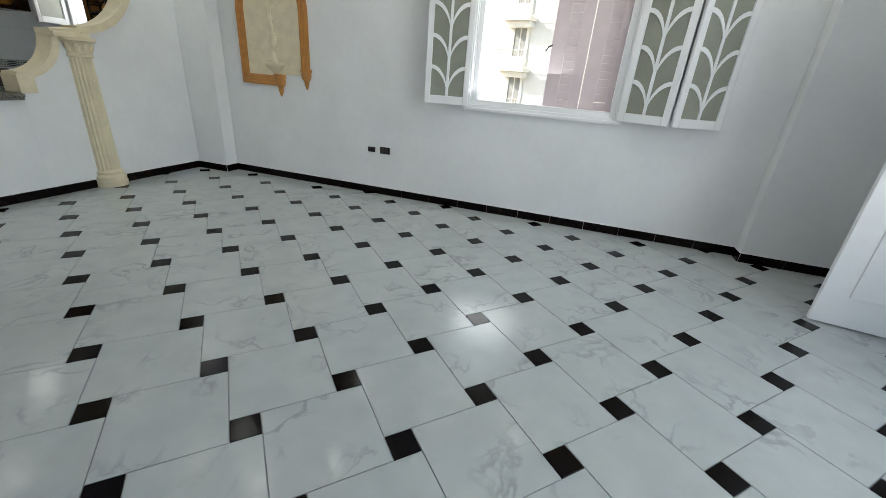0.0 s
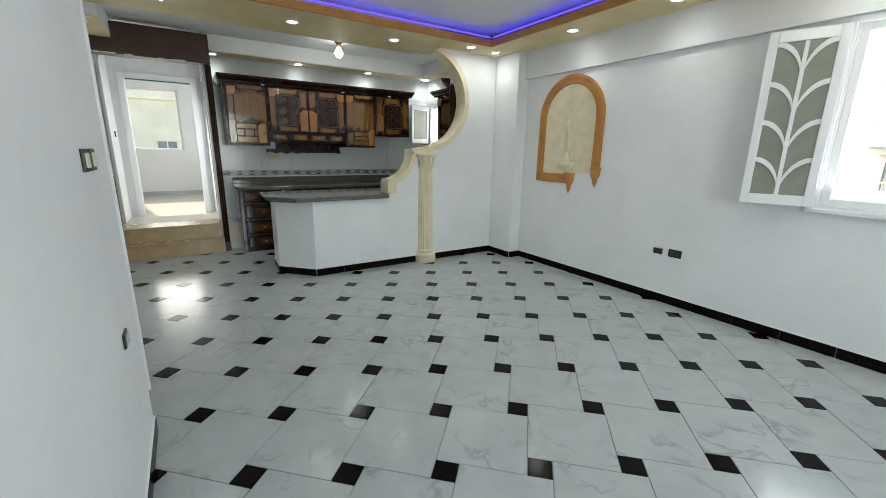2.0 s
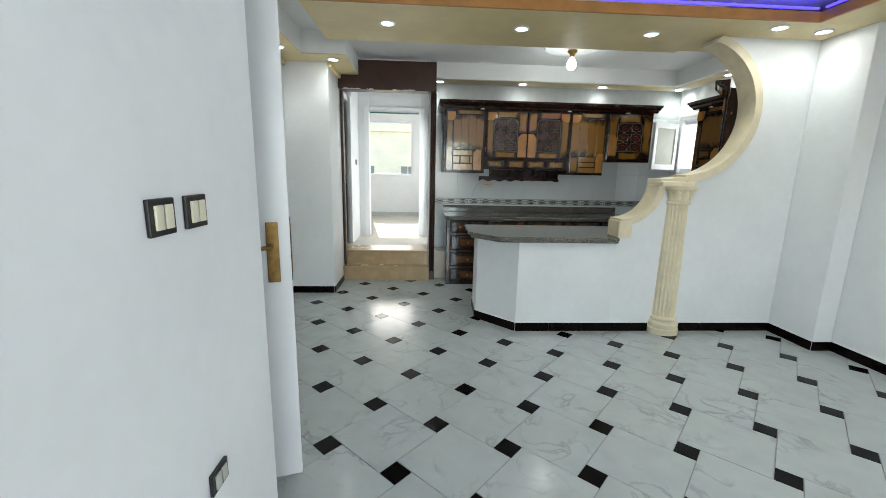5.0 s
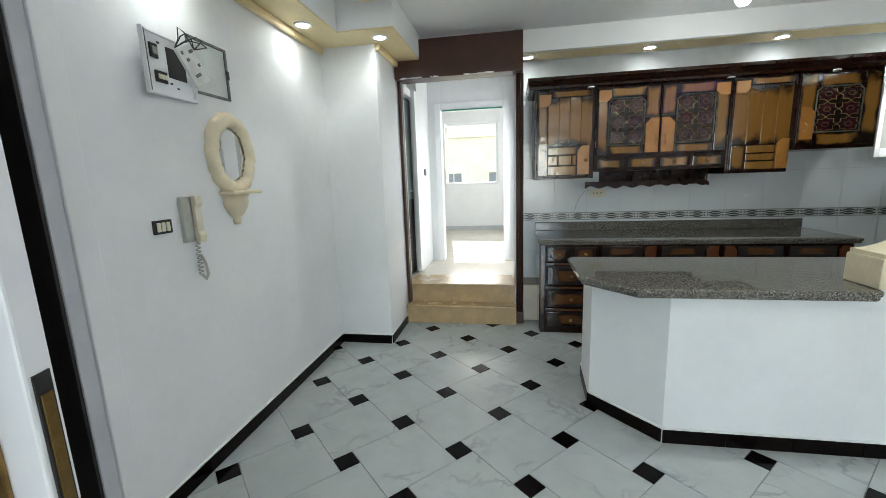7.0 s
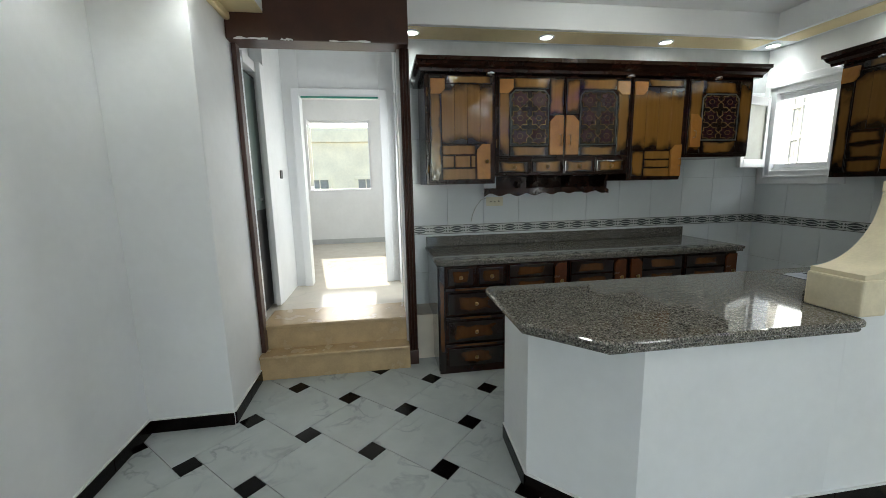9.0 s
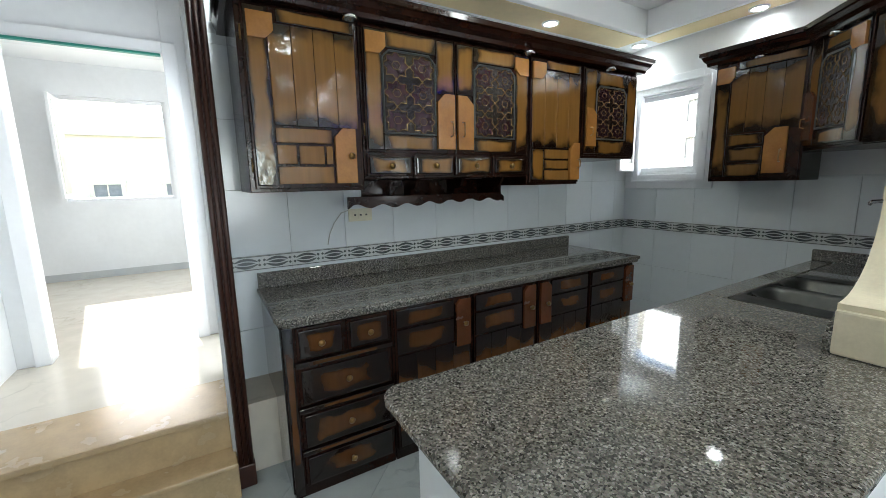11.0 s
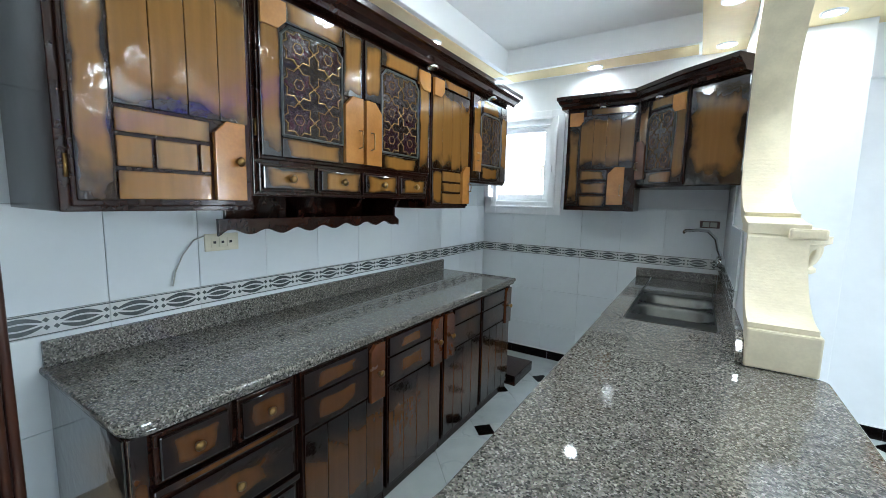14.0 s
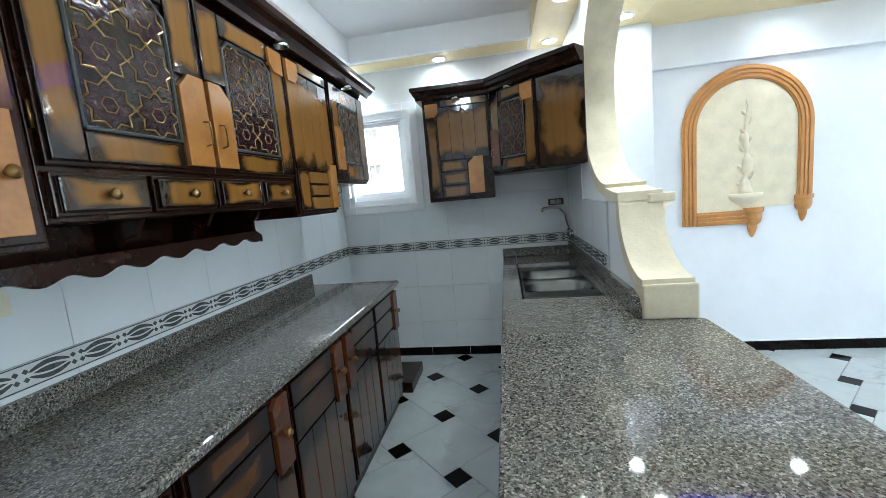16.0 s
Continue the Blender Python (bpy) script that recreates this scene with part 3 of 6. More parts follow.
part("sink_rim_end", boxes((-4.31, -3.90, 5.06, 5.65, 0.862, 0.915), bevel=0.004), GRANITE, bar_top)
part("splash_north", boxes((-4.43, -3.865, 5.62, 5.65, 0.915, 0.99), bevel=0.006), GRANITE, bar_top)
part("splash_side", prism([(3.80, 0.915), (5.65, 0.915), (5.65, 1.02), (3.90, 1.02), (3.83, 1.0), (3.80, 0.96)], "x", -3.862, -3.833, bevel=0.004), GRANITE, bar_top)
sink = thing("kitchen_sink", (-4.15, 4.86, 0.9), "double bowl stainless steel sink set in the granite", "sink")


def bowl(y0, y1):
    bm = bmesh.new()
    rows = []
    for inset, z in ((-0.012, 0.917), (0.0, 0.914), (0.012, 0.90), (0.03, 0.77), (0.06, 0.755)):
        x0, x1, a, b, r = -4.285 + inset, -3.92 - inset, y0 + inset, y1 - inset, max(0.085 - inset * 0.5, 0.02)
        loop = []
        for cx, cy, s in ((x1 - r, b - r, 0), (x0 + r, b - r, 90), (x0 + r, a + r, 180), (x1 - r, a + r, 270)):
            loop += arc(cx, cy, r, s, s + 90, 5)
        rows.append([bm.verts.new((x, y, z)) for x, y in loop])
    for p, q in zip(rows, rows[1:]):
        for i in range(len(p)):
            bm.faces.new((p[i], p[(i + 1) % len(p)], q[(i + 1) % len(p)], q[i]))
    bm.faces.new(rows[-1])
    bmesh.ops.recalc_face_normals(bm, faces=bm.faces[:])
    return bm


for y0, y1 in ((4.34, 4.61), (4.665, 4.95)):
    b = part("bowl", bowl(y0, y1), BOWL, sink, smooth=True)
    part("drain", lathe([(0.0, 0.757), (0.035, 0.757), (0.04, 0.7615), (0.03, 0.763), (0.0, 0.760)], -4.10, (y0 + y1) / 2), CHROME, b)
part("deck", boxes((-4.31, -3.90, 4.20, 4.328, 0.90, 0.9165), (-4.31, -3.90, 4.622, 4.653, 0.90, 0.9165), (-4.31, -3.90, 4.962, 5.06, 0.90, 0.9165), (-4.31, -4.297, 4.328, 4.962, 0.90, 0.9165), (-3.908, -3.90, 4.328, 4.962, 0.90, 0.9165)), BOWL, sink)
tap = thing("kitchen_tap", (-3.85, 5.4, 1.1), "chrome wall tap with a curved swivel spout", "tap")
part("spout", tube([(-3.855, 5.46, 1.13), (-3.885, 5.45, 1.20), (-3.905, 5.42, 1.28), (-3.955, 5.36, 1.335), (-4.015, 5.30, 1.345), (-4.095, 5.22, 1.34), (-4.105, 5.21, 1.325)], 0.011), CHROME, tap, smooth=True)
part("body", tube([(-3.787, 5.34, 1.12), (-3.855, 5.36, 1.12), (-3.855, 5.44, 1.12), (-3.855, 5.50, 1.12)], 0.018), CHROME, tap, smooth=True)
for yy in (5.33, 5.50):
    part("knob", lathe([(0.0, 1.09), (0.022, 1.092), (0.028, 1.12), (0.022, 1.148), (0.0, 1.15)], -3.865, yy, 12), CHROME, tap, smooth=True)

counter = thing("granite_worktop", (-5.55, 3.5, 0.88), "speckled grey-brown granite kitchen worktop with a rounded front corner", "worktop")
cpts = [(W + 0.012, 2.295), (-5.29, 2.295)] + arc(-5.28, 2.365, 0.07, -90, 0, 5) + [(-5.21, 4.89), (W + 0.012, 4.89)]
part("slab", rounded(cpts, 0.885, 0.914, 0.010), GRANITE, counter)
part("edge_roll", rounded([(x - (0.015 if x > -5.5 else 0), y + (0.015 if y < 2.5 else 0)) for x, y in cpts], 0.864, 0.886, 0.008), GRANITE, counter)
part("backsplash", boxes((W + 0.012, W + 0.036, 2.305, 4.85, 0.914, 1.005), bevel=0.004), GRANITE, counter)

# ---- wooden kitchen cabinets ----


def lb(bm, u0, u1, z0, z1, d0, d1):
    return box(bm, u0, u1, -d1, -d0, z0, z1)


def face_frame(p0, du, n):
    du, n = Vector((*du, 0)).normalized(), Vector((*n, 0)).normalized()
    return Matrix(((du.x, -n.x, 0, p0[0]), (du.y, -n.y, 0, p0[1]), (0, 0, 1, 0), (0, 0, 0, 1)))


def slab(m, u0, u1, z0, z1, d0, d1, bevel=0.004):
    bm = bmesh.new()
    lb(bm, u0, u1, z0, z1, d0, d1)
    if bevel:
        bmesh.ops.bevel(bm, geom=bm.edges[:], offset=bevel, segments=2, affect="EDGES", profile=0.6)
    return turned(bm, m)


def shape(m, pts, d0, d1, bevel=0.003):
    """A flat outline of (u, z) standing proud of a door."""
    bm = prism(pts, "y", -d1, -d0)
    bmesh.ops.bevel(bm, geom=bm.edges[:], offset=bevel, segments=2, affect="EDGES", profile=0.6)
    return turned(bm, m)


def plate_pts(u0, u1, z0, z1, cut, left=True, right=False):
    pts = [(u0, z0), (u1, z0)]
    pts += [(u1, z1 - cut), (u1 - cut, z1)] if right else [(u1, z1)]
    pts += [(u0 + cut, z1), (u0, z1 - cut)] if left else [(u0, z1)]
    return pts


def pull(m, parent, u, z, d, h=0.055):
    part("handle", turned(tube([(u, -d, z - h / 2), (u, -d - 0.022, z - h / 2 + 0.004), (u, -d - 0.024, z), (u, -d - 0.022, z + h / 2 - 0.004), (u, -d, z + h / 2)], 0.0035, 6), m), BRASS, parent, "small brass bow handle", smooth=True)


def knob(m, parent, u, z, d):
    bm = lathe([(0.006, 0), (0.006, 0.010), (0.013, 0.014), (0.016, 0.020), (0.012, 0.027), (0.0, 0.029)], seg=14)
    part("knob", turned(bm, m @ Matrix.Translation((u, -d, z)) @ pose(0, 0, 0, 90)), BRASS, parent, "round brass knob", smooth=True)


def hinge(m, parent, u, z, d):
    part("hinge", turned(tube([(u, -d - 0.004, z - 0.03), (u, -d - 0.004, z + 0.03)], 0.005, 6), m), BRASS, parent, smooth=True)


def door_leaf(m, unit, u0, u1, z0, z1, wood, edge=DARKWOOD):
    """The dark door board that carries the burnt panels."""
    return part("door", slab(m, u0, u1, z0, z1, 0.0, 0.016), edge, unit)


def planks(m, door, u0, u1, z0, z1, count, wood, d=0.016):
    w = (u1 - u0) / count
    for k in range(count):
        part("plank", slab(m, u0 + k * w + 0.001, u0 + (k + 1) * w - 0.001, z0, z1, d, d + 0.006, 0.003), {WOOD_Y: PLANK_Y, WOOD_X: PLANK_X, WOOD_LY: PLANK_L}[wood], door)


def frame_of(m, door, u0, u1, z0, z1, s, wood):
    part("stile", slab(m, u0 + 0.008, u0 + s, z0 + 0.012, z1 - 0.012, 0.016, 0.026), wood, door)
    part("stile", slab(m, u1 - s, u1 - 0.008, z0 + 0.012, z1 - 0.012, 0.016, 0.026), wood, door)
    part("rail", slab(m, u0 + s, u1 - s, z1 - s * 0.9, z1 - 0.012, 0.016, 0.0245), wood, door)
    part("rail", slab(m, u0 + s, u1 - s, z0 + 0.012, z0 + s * 0.9, 0.016, 0.0245), wood, door)


def leaded_glass(m, door, u0, u1, z0, z1, cut=0.035):
    """Dark relief glass with a gilt star lattice in a blue-grey moulding."""
    pane = part("glass", shape(m, plate_pts(u0, u1, z0, z1, cut, True, True), 0.014, 0.021, 0.002), STAINED, door, "dark relief glass with star pattern")
    bm = bmesh.new()
    ring = plate_pts(u0, u1, z0, z1, cut, True, True)
    ring = [(u, -0.022, z) for u, z in ring]
    tube(ring + ring[:1], 0.006, 6, bm)
    part("moulding", turned(bm, m), BLUEEDGE, door)
    bm = bmesh.new()
    nu, nz = max(2, round((u1 - u0) / 0.15)), max(3, round((z1 - z0) / 0.135))
    su, sz = (u1 - u0) / nu, (z1 - z0) / nz
    for a in range(nu):
        for b in range(nz):
            cu, cz = u0 + (a + 0.5) * su, z0 + (b + 0.5) * sz
            star = []
            for k in range(17):
                r = 0.51 if k % 2 else 0.37
                star.append((cu + su * r * math.cos(k * math.pi / 8 + 0.39), -0.0215, cz + sz * r * math.sin(k * math.pi / 8 + 0.39)))
            tube(star, 0.0034, 5, bm)
            fill = []
            for k in range(16):
                r = 0.47 if k % 2 else 0.33
                fill.append((cu + su * r * math.cos(k * math.pi / 8 + 0.39), cz + sz * r * math.sin(k * math.pi / 8 + 0.39)))
            part("glass_star", turned(prism(fill, "y", -0.0235, -0.0205), m), PETAL, door)
            tube([(cu + su * 0.16 * math.cos(k * math.pi / 3), -0.0237, cz + sz * 0.16 * math.sin(k * math.pi / 3)) for k in range(7)], 0.0022, 5, bm)
            for k in range(4):
                e = k * math.pi / 2
                tube([(cu + su * 0.44 * math.cos(e), -0.0215, cz + sz * 0.44 * math.sin(e)), (cu + su * 0.5 * math.cos(e), -0.0215, cz + sz * 0.5 * math.sin(e))], 0.0035, 5, bm)
    part("lattice", turned(bm, m), LEAD, door, "gilt star lattice")


MW = Matrix.Translation((0, 0, -0.015)) @ face_frame((-5.400, 0.0), (0, 1), (1, 0))
DEP = abs(-5.400 - W) - 0.012


def carcass(m, unit, u0, u1, z0, z1, depth, wood=DARKWOOD):
    part("body", slab(m, u0, u1, z0, z1, -depth, -0.001, 0.003), wood, unit)


# door with planks, a brick panel below and a pine handle plate
ua = thing("wall_cabinet", (-5.6, 2.54, 1.48), "burnt-edge pine wall cabinet with planked door and brick panel", "cabinet", "kitchen wall cabinets")
carcass(MW, ua, 2.27, 2.80, 1.48, 2.28, DEP)
da = door_leaf(MW, ua, 2.29, 2.785, 1.495, 2.27, WOOD_Y)
part("stile", slab(MW, 2.30, 2.385, 1.51, 2.26, 0.016, 0.024), WOOD_Y, da)
planks(MW, da, 2.39, 2.775, 1.775, 2.20, 4, WOOD_Y)
part("rail", slab(MW, 2.43, 2.775, 2.205, 2.258, 0.016, 0.025), WOOD_Y, da)
for u0, u1, z0, z1 in ((2.39, 2.64, 1.70, 1.765), (2.39, 2.475, 1.605, 1.69), (2.485, 2.60, 1.605, 1.69), (2.61, 2.64, 1.605, 1.69), (2.39, 2.64, 1.515, 1.595)):
    part("brick_panel", slab(MW, u0, u1, z0, z1, 0.016, 0.026), BRICK_Y, da)
pl = part("handle_plate", shape(MW, plate_pts(2.652, 2.755, 1.515, 1.775, 0.04), 0.016, 0.036), PLATE, da, "orange pine handle plate")
knob(MW, pl, 2.725, 1.645, 0.036)
part("corner_plate", shape(MW, [(2.31, 2.13), (2.38, 2.13), (2.415, 2.165), (2.415, 2.235), (2.31, 2.235)], 0.016, 0.034), PLATE, da)
hinge(MW, da, 2.287, 1.60, 0.0)
hinge(MW, da, 2.287, 2.15, 0.0)

# two glazed doors over four drawers and an open shelf with a scalloped rail
ub = thing("wall_cabinet_glazed", (-5.6, 3.36, 1.48), "burnt-edge pine wall cabinet with leaded glass doors and four drawers", "cabinet", "kitchen wall cabinets")
carcass(MW, ub, 2.803, 3.90, 1.535, 2.28, DEP)
for side, (u0, u1, g0, g1, p0, p1, cl) in enumerate(((2.815, 3.343, 2.915, 3.215, 3.225, 3.335, True), (3.348, 3.89, 3.475, 3.775, 3.356, 3.462, False))):
    d = door_leaf(MW, ub, u0, u1, 1.668, 2.27, WOOD_Y)
    part("stile", slab(MW, u0 + 0.008, (g0 if side == 0 else p0 + 0.005) - 0.008, 1.68, 2.255, 0.016, 0.026), WOOD_Y, d) if side == 0 else None
    part("stile", slab(MW, g1 + 0.008, u1 - 0.008, 1.68 if side else 1.98, 2.255, 0.016, 0.026), WOOD_Y, d)
    if side:
        part("stile", slab(MW, u0 + 0.008, g0 - 0.008, 1.99, 2.255, 0.016, 0.026), WOOD_Y, d)
    part("rail", slab(MW, g0 - 0.005, g1 + 0.005, 2.175, 2.255, 0.016, 0.025), WOOD_Y, d)
    part("rail", slab(MW, g0 - 0.005, g1 + 0.005, 1.68, 1.755, 0.016, 0.025), WOOD_Y, d)
    leaded_glass(MW, d, g0, g1, 1.765, 2.165)
    pl = part("handle_plate", shape(MW, plate_pts(p0, p1, 1.69, 1.985, 0.045, cl, not cl), 0.016, 0.036), PLATE, d, "orange pine handle plate")
    pull(MW, pl, (p1 - 0.028) if cl else (p0 + 0.028), 1.80, 0.036, 0.08)
    cu = u0 + 0.012 if cl else u1 - 0.117
    pts = [(cu, 2.14), (cu + 0.07, 2.14), (cu + 0.105, 2.175), (cu + 0.105, 2.24), (cu, 2.24)] if cl else [(cu + 0.035, 2.14), (cu + 0.105, 2.14), (cu + 0.105, 2.24), (cu, 2.24), (cu, 2.175)]
    part("corner_plate", shape(MW, pts, 0.016, 0.036), PLATE, d)
    hinge(MW, d, u0 - 0.002 if side == 0 else u1 + 0.002, 1.78, 0.0)
for k in range(4):
    u0 = 2.815 + k * 0.267
    dr_ = part("drawer", slab(MW, u0, u0 + 0.252, 1.548, 1.655, 0.0, 0.016), DARKWOOD, ub)
    part("drawer_panel", slab(MW, u0 + 0.010, u0 + 0.242, 1.558, 1.645, 0.016, 0.028, 0.006), WOOD_Y, dr_)
    knob(MW, dr_, u0 + 0.126, 1.60, 0.028)
part("shelf_back", slab(MW, 2.95, 3.90, 1.385, 1.534, -DEP, -DEP + 0.02), DARKWOOD, ub)
part("shelf_board", slab(MW, 2.94, 3.78, 1.400, 1.418, -DEP + 0.02, -0.20), DARKWOOD, ub)
wave = [(2.765, 1.44), (2.765, 1.372)] + [(2.78 + 1.08 * k / 60, 1.388 + 0.011 * math.sin(k * 2 * math.pi / 8.5) - 0.006 * math.sin(k * 2 * math.pi / 60)) for k in range(1, 60)] + [(3.865, 1.376), (3.865, 1.41), (3.82, 1.437)]
part("shelf_end", slab(MW, 3.842, 3.862, 1.40, 1.533, -DEP + 0.021, -0.21), DARKWOOD, ub)
part("scalloped_rail", shape(MW, wave, -0.20, -0.182, 0.002), DARKWOOD, ub, "scalloped dark wooden rail")
for u in (3.18, 3.50, 3.82):
    brk = [(0.0, 1.533), (0.0, 1.42), (0.05, 1.415), (0.09, 1.44), (0.10, 1.47), (0.16, 1.485), (0.19, 1.533)]
    bm = prism([(p[0], p[1]) for p in brk], "x", u, u + 0.02)
    bmesh.ops.transform(bm, matrix=Matrix(((1, 0, 0, 0), (0, -1, 0, 0.34), (0, 0, 1, 0), (0, 0, 0, 1))), verts=bm.verts[:])
    part("bracket", turned(bm, MW), DARKWOOD, ub)

uc = thing("wall_cabinet_planked", (-5.6, 4.14, 1.48), "burnt-edge pine wall cabinet with a planked door", "cabinet", "kitchen wall cabinets")
carcass(MW, uc, 3.903, 4.38, 1.48, 2.28, DEP)
dc = door_leaf(MW, uc, 3.912, 4.372, 1.495, 2.27, WOOD_Y)
planks(MW, dc, 3.925, 4.36, 1.72, 2.20, 4, WOOD_Y)
part("rail", slab(MW, 4.04, 4.36, 2.205, 2.258, 0.016, 0.025), WOOD_Y, dc)
part("stile", slab(MW, 3.925, 4.03, 1.51, 1.71, 0.016, 0.024), WOOD_Y, dc)
for z0, z1 in ((1.65, 1.71), (1.585, 1.64), (1.51, 1.575)):
    part("brick_panel", slab(MW, 4.04, 4.26, z0, z1, 0.016, 0.026), BRICK_Y, dc)
pl = part("handle_plate", shape(MW, plate_pts(4.268, 4.36, 1.51, 1.76, 0.04), 0.016, 0.036), PLATE, dc, "orange pine handle plate")
pull(MW, pl, 4.34, 1.62, 0.036)
part("corner_plate", shape(MW, [(3.925, 2.14), (3.995, 2.14), (4.03, 2.175), (4.03, 2.24), (3.925, 2.24)], 0.016, 0.034), PLATE, dc)

ud = thing("wall_cabinet_small", (-5.6, 4.7, 1.66), "short burnt-edge pine wall cabinet with leaded glass", "cabinet", "kitchen wall cabinets")
carcass(MW, ud, 4.383, 5.0, 1.66, 2.28, DEP)
dd = door_leaf(MW, ud, 4.40, 4.985, 1.675, 2.27, WOOD_Y)
frame_of(MW, dd, 4.40, 4.985, 1.675, 2.27, 0.125, WOOD_Y)
leaded_glass(MW, dd, 4.53, 4.86, 1.795, 2.155)
pl = part("handle_plate", shape(MW, plate_pts(4.425, 4.52, 1.74, 2.0, 0.04, False, True), 0.026, 0.04), PLATE, dd, "orange pine handle plate")
pull(MW, pl, 4.455, 1.84, 0.04)


def crown(pts, m=None):
    """A stepped cornice that follows a line in plan; pts: inner line, each with its outward direction."""
    bm = bmesh.new()
    rings = []
    for (x, y), (nx, ny) in pts:
        rings.append([bm.verts.new((x + nx * o, y + ny * o, z)) for o, z in ((0.0, 2.262), (0.055, 2.264), (0.06, 2.284), (0.085, 2.30), (0.10, 2.322), (0.115, 2.325), (0.115, 2.352), (0.0, 2.352))])
    for a, b in zip(rings, rings[1:]):
        for i in range(8):
            bm.faces.new((a[i], a[(i + 1) % 8], b[(i + 1) % 8], b[i]))
    bm.faces.new(rings[0])
    bm.faces.new(rings[-1][::-1])
    bmesh.ops.recalc_face_normals(bm, faces=bm.faces[:])
    return bm


uk = thing("cabinet_cornice", (-5.5, 3.6, 2.28), "dark varnished wooden cornice along the wall cabinets", "cornice")
part("front_moulding", crown([((-5.395, 2.25), (1, -0.4)), ((-5.395, 5.0), (1, 0.4))]), DARKWOOD, uk)
part("end_moulding", crown([((W + 0.015, 2.25), (0, -0.4)), ((-5.395, 2.25), (1, -0.4))]), DARKWOOD, uk)
part("cover_board", boxes((W + 0.012, -5.395, 2.25, 5.0, 2.263, 2.30)), DARKWOOD, uk)
for y in (2.75, 3.86, 4.62):
    sp = part("spot_ring", lathe([(0.024, 2.262), (0.030, 2.246), (0.034, 2.246), (0.034, 2.263)], -5.345, y, 18), CHROME, uk, "chrome cabinet spotlight", smooth=True)

# north cabinets, in the pine darkened for their shade
NE_ = face_frame((0.02, 5.325), (1, 0), (0, -1))
DN = NK - 5.325 - 0.012
ue = thing("wall_cabinet_planked", (-4.74, 5.45, 1.46), "burnt-edge pine wall cabinet beside the kitchen window", "cabinet", "kitchen wall cabinets")
carcass(NE_, ue, -5.01, -4.475, 1.46, 2.28, DN)
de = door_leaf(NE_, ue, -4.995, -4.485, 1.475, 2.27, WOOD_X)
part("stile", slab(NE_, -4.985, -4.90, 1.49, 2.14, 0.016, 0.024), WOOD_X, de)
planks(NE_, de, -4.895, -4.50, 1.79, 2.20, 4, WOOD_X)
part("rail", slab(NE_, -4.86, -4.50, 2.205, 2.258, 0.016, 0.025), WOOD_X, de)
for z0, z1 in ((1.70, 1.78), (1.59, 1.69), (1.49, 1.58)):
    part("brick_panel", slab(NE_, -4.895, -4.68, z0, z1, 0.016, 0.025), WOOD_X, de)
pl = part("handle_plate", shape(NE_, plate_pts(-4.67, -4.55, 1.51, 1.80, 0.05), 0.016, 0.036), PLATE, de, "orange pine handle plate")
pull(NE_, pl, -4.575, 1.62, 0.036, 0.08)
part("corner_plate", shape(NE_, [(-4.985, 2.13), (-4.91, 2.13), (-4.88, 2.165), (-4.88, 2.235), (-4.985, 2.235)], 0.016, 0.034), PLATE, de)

P1, P2, P3 = Vector((-4.45, 5.325)), Vector((-4.115, 5.0)), Vector((-3.834, 4.79))
uf = thing("corner_wall_cabinet", (-4.1, 5.2, 1.66), "burnt-edge pine corner wall cabinet with a leaded glass door", "cabinet", "kitchen wall cabinets")
part("body", prism([(P1.x, P1.y + 0.006), (P2.x, P2.y + 0.006), (P3.x, P3.y + 0.006), (P3.x, NK - 0.012), (P1.x, NK - 0.012)], "z", 1.64, 2.28, bevel=0.002), DARKWOOD, uf)
d1 = (P2 - P1).normalized()
MF = face_frame(P1, d1, (d1.y, -d1.x))
LF = (P2 - P1).length
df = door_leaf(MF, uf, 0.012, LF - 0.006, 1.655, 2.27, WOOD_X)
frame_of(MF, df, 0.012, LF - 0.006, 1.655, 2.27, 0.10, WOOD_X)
leaded_glass(MF, df, 0.118, LF - 0.11, 1.76, 2.16)
pl = part("handle_plate", shape(MF, plate_pts(0.025, 0.115, 1.70, 1.98, 0.04, False, True), 0.026, 0.04), PLATE_L, df, "reddish pine handle plate")
pull(MF, pl, 0.05, 1.80, 0.04)
part("corner_plate", shape(MF, [(LF - 0.12, 2.16), (LF - 0.10, 2.13), (LF - 0.02, 2.13), (LF - 0.02, 2.24), (LF - 0.12, 2.24)], 0.026, 0.04), PLATE, df)
d2 = (P3 - P2).normalized()
MG = face_frame(P2, d2, (d2.y, -d2.x))
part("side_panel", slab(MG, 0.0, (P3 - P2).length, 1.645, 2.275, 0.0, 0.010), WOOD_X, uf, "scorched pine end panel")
ukn = thing("cabinet_cornice", (-4.5, 5.2, 2.28), "dark varnished wooden cornice over the corner cabinets", "cornice")
part("front_moulding", crown([((-5.0, 5.32), (-0.5, -1)), ((-4.45, 5.32), (-0.25, -1)), ((-4.115, 4.995), (-0.55, -0.85)), ((-3.835, 4.785), (-0.62, -0.8))]), DARKWOOD, ukn)
part("end_moulding", crown([((-5.0, NK - 0.015), (-0.5, 0)), ((-5.0, 5.32), (-0.5, -1))]), DARKWOOD, ukn)
for x, y in ((-4.71, 5.28), (-4.31, 5.14)):
    part("spot_ring", lathe([(0.024, 2.262), (0.030, 2.246), (0.034, 2.246), (0.034, 2.263)], x, y, 18), CHROME, ukn, "chrome cabinet spotlight", smooth=True)

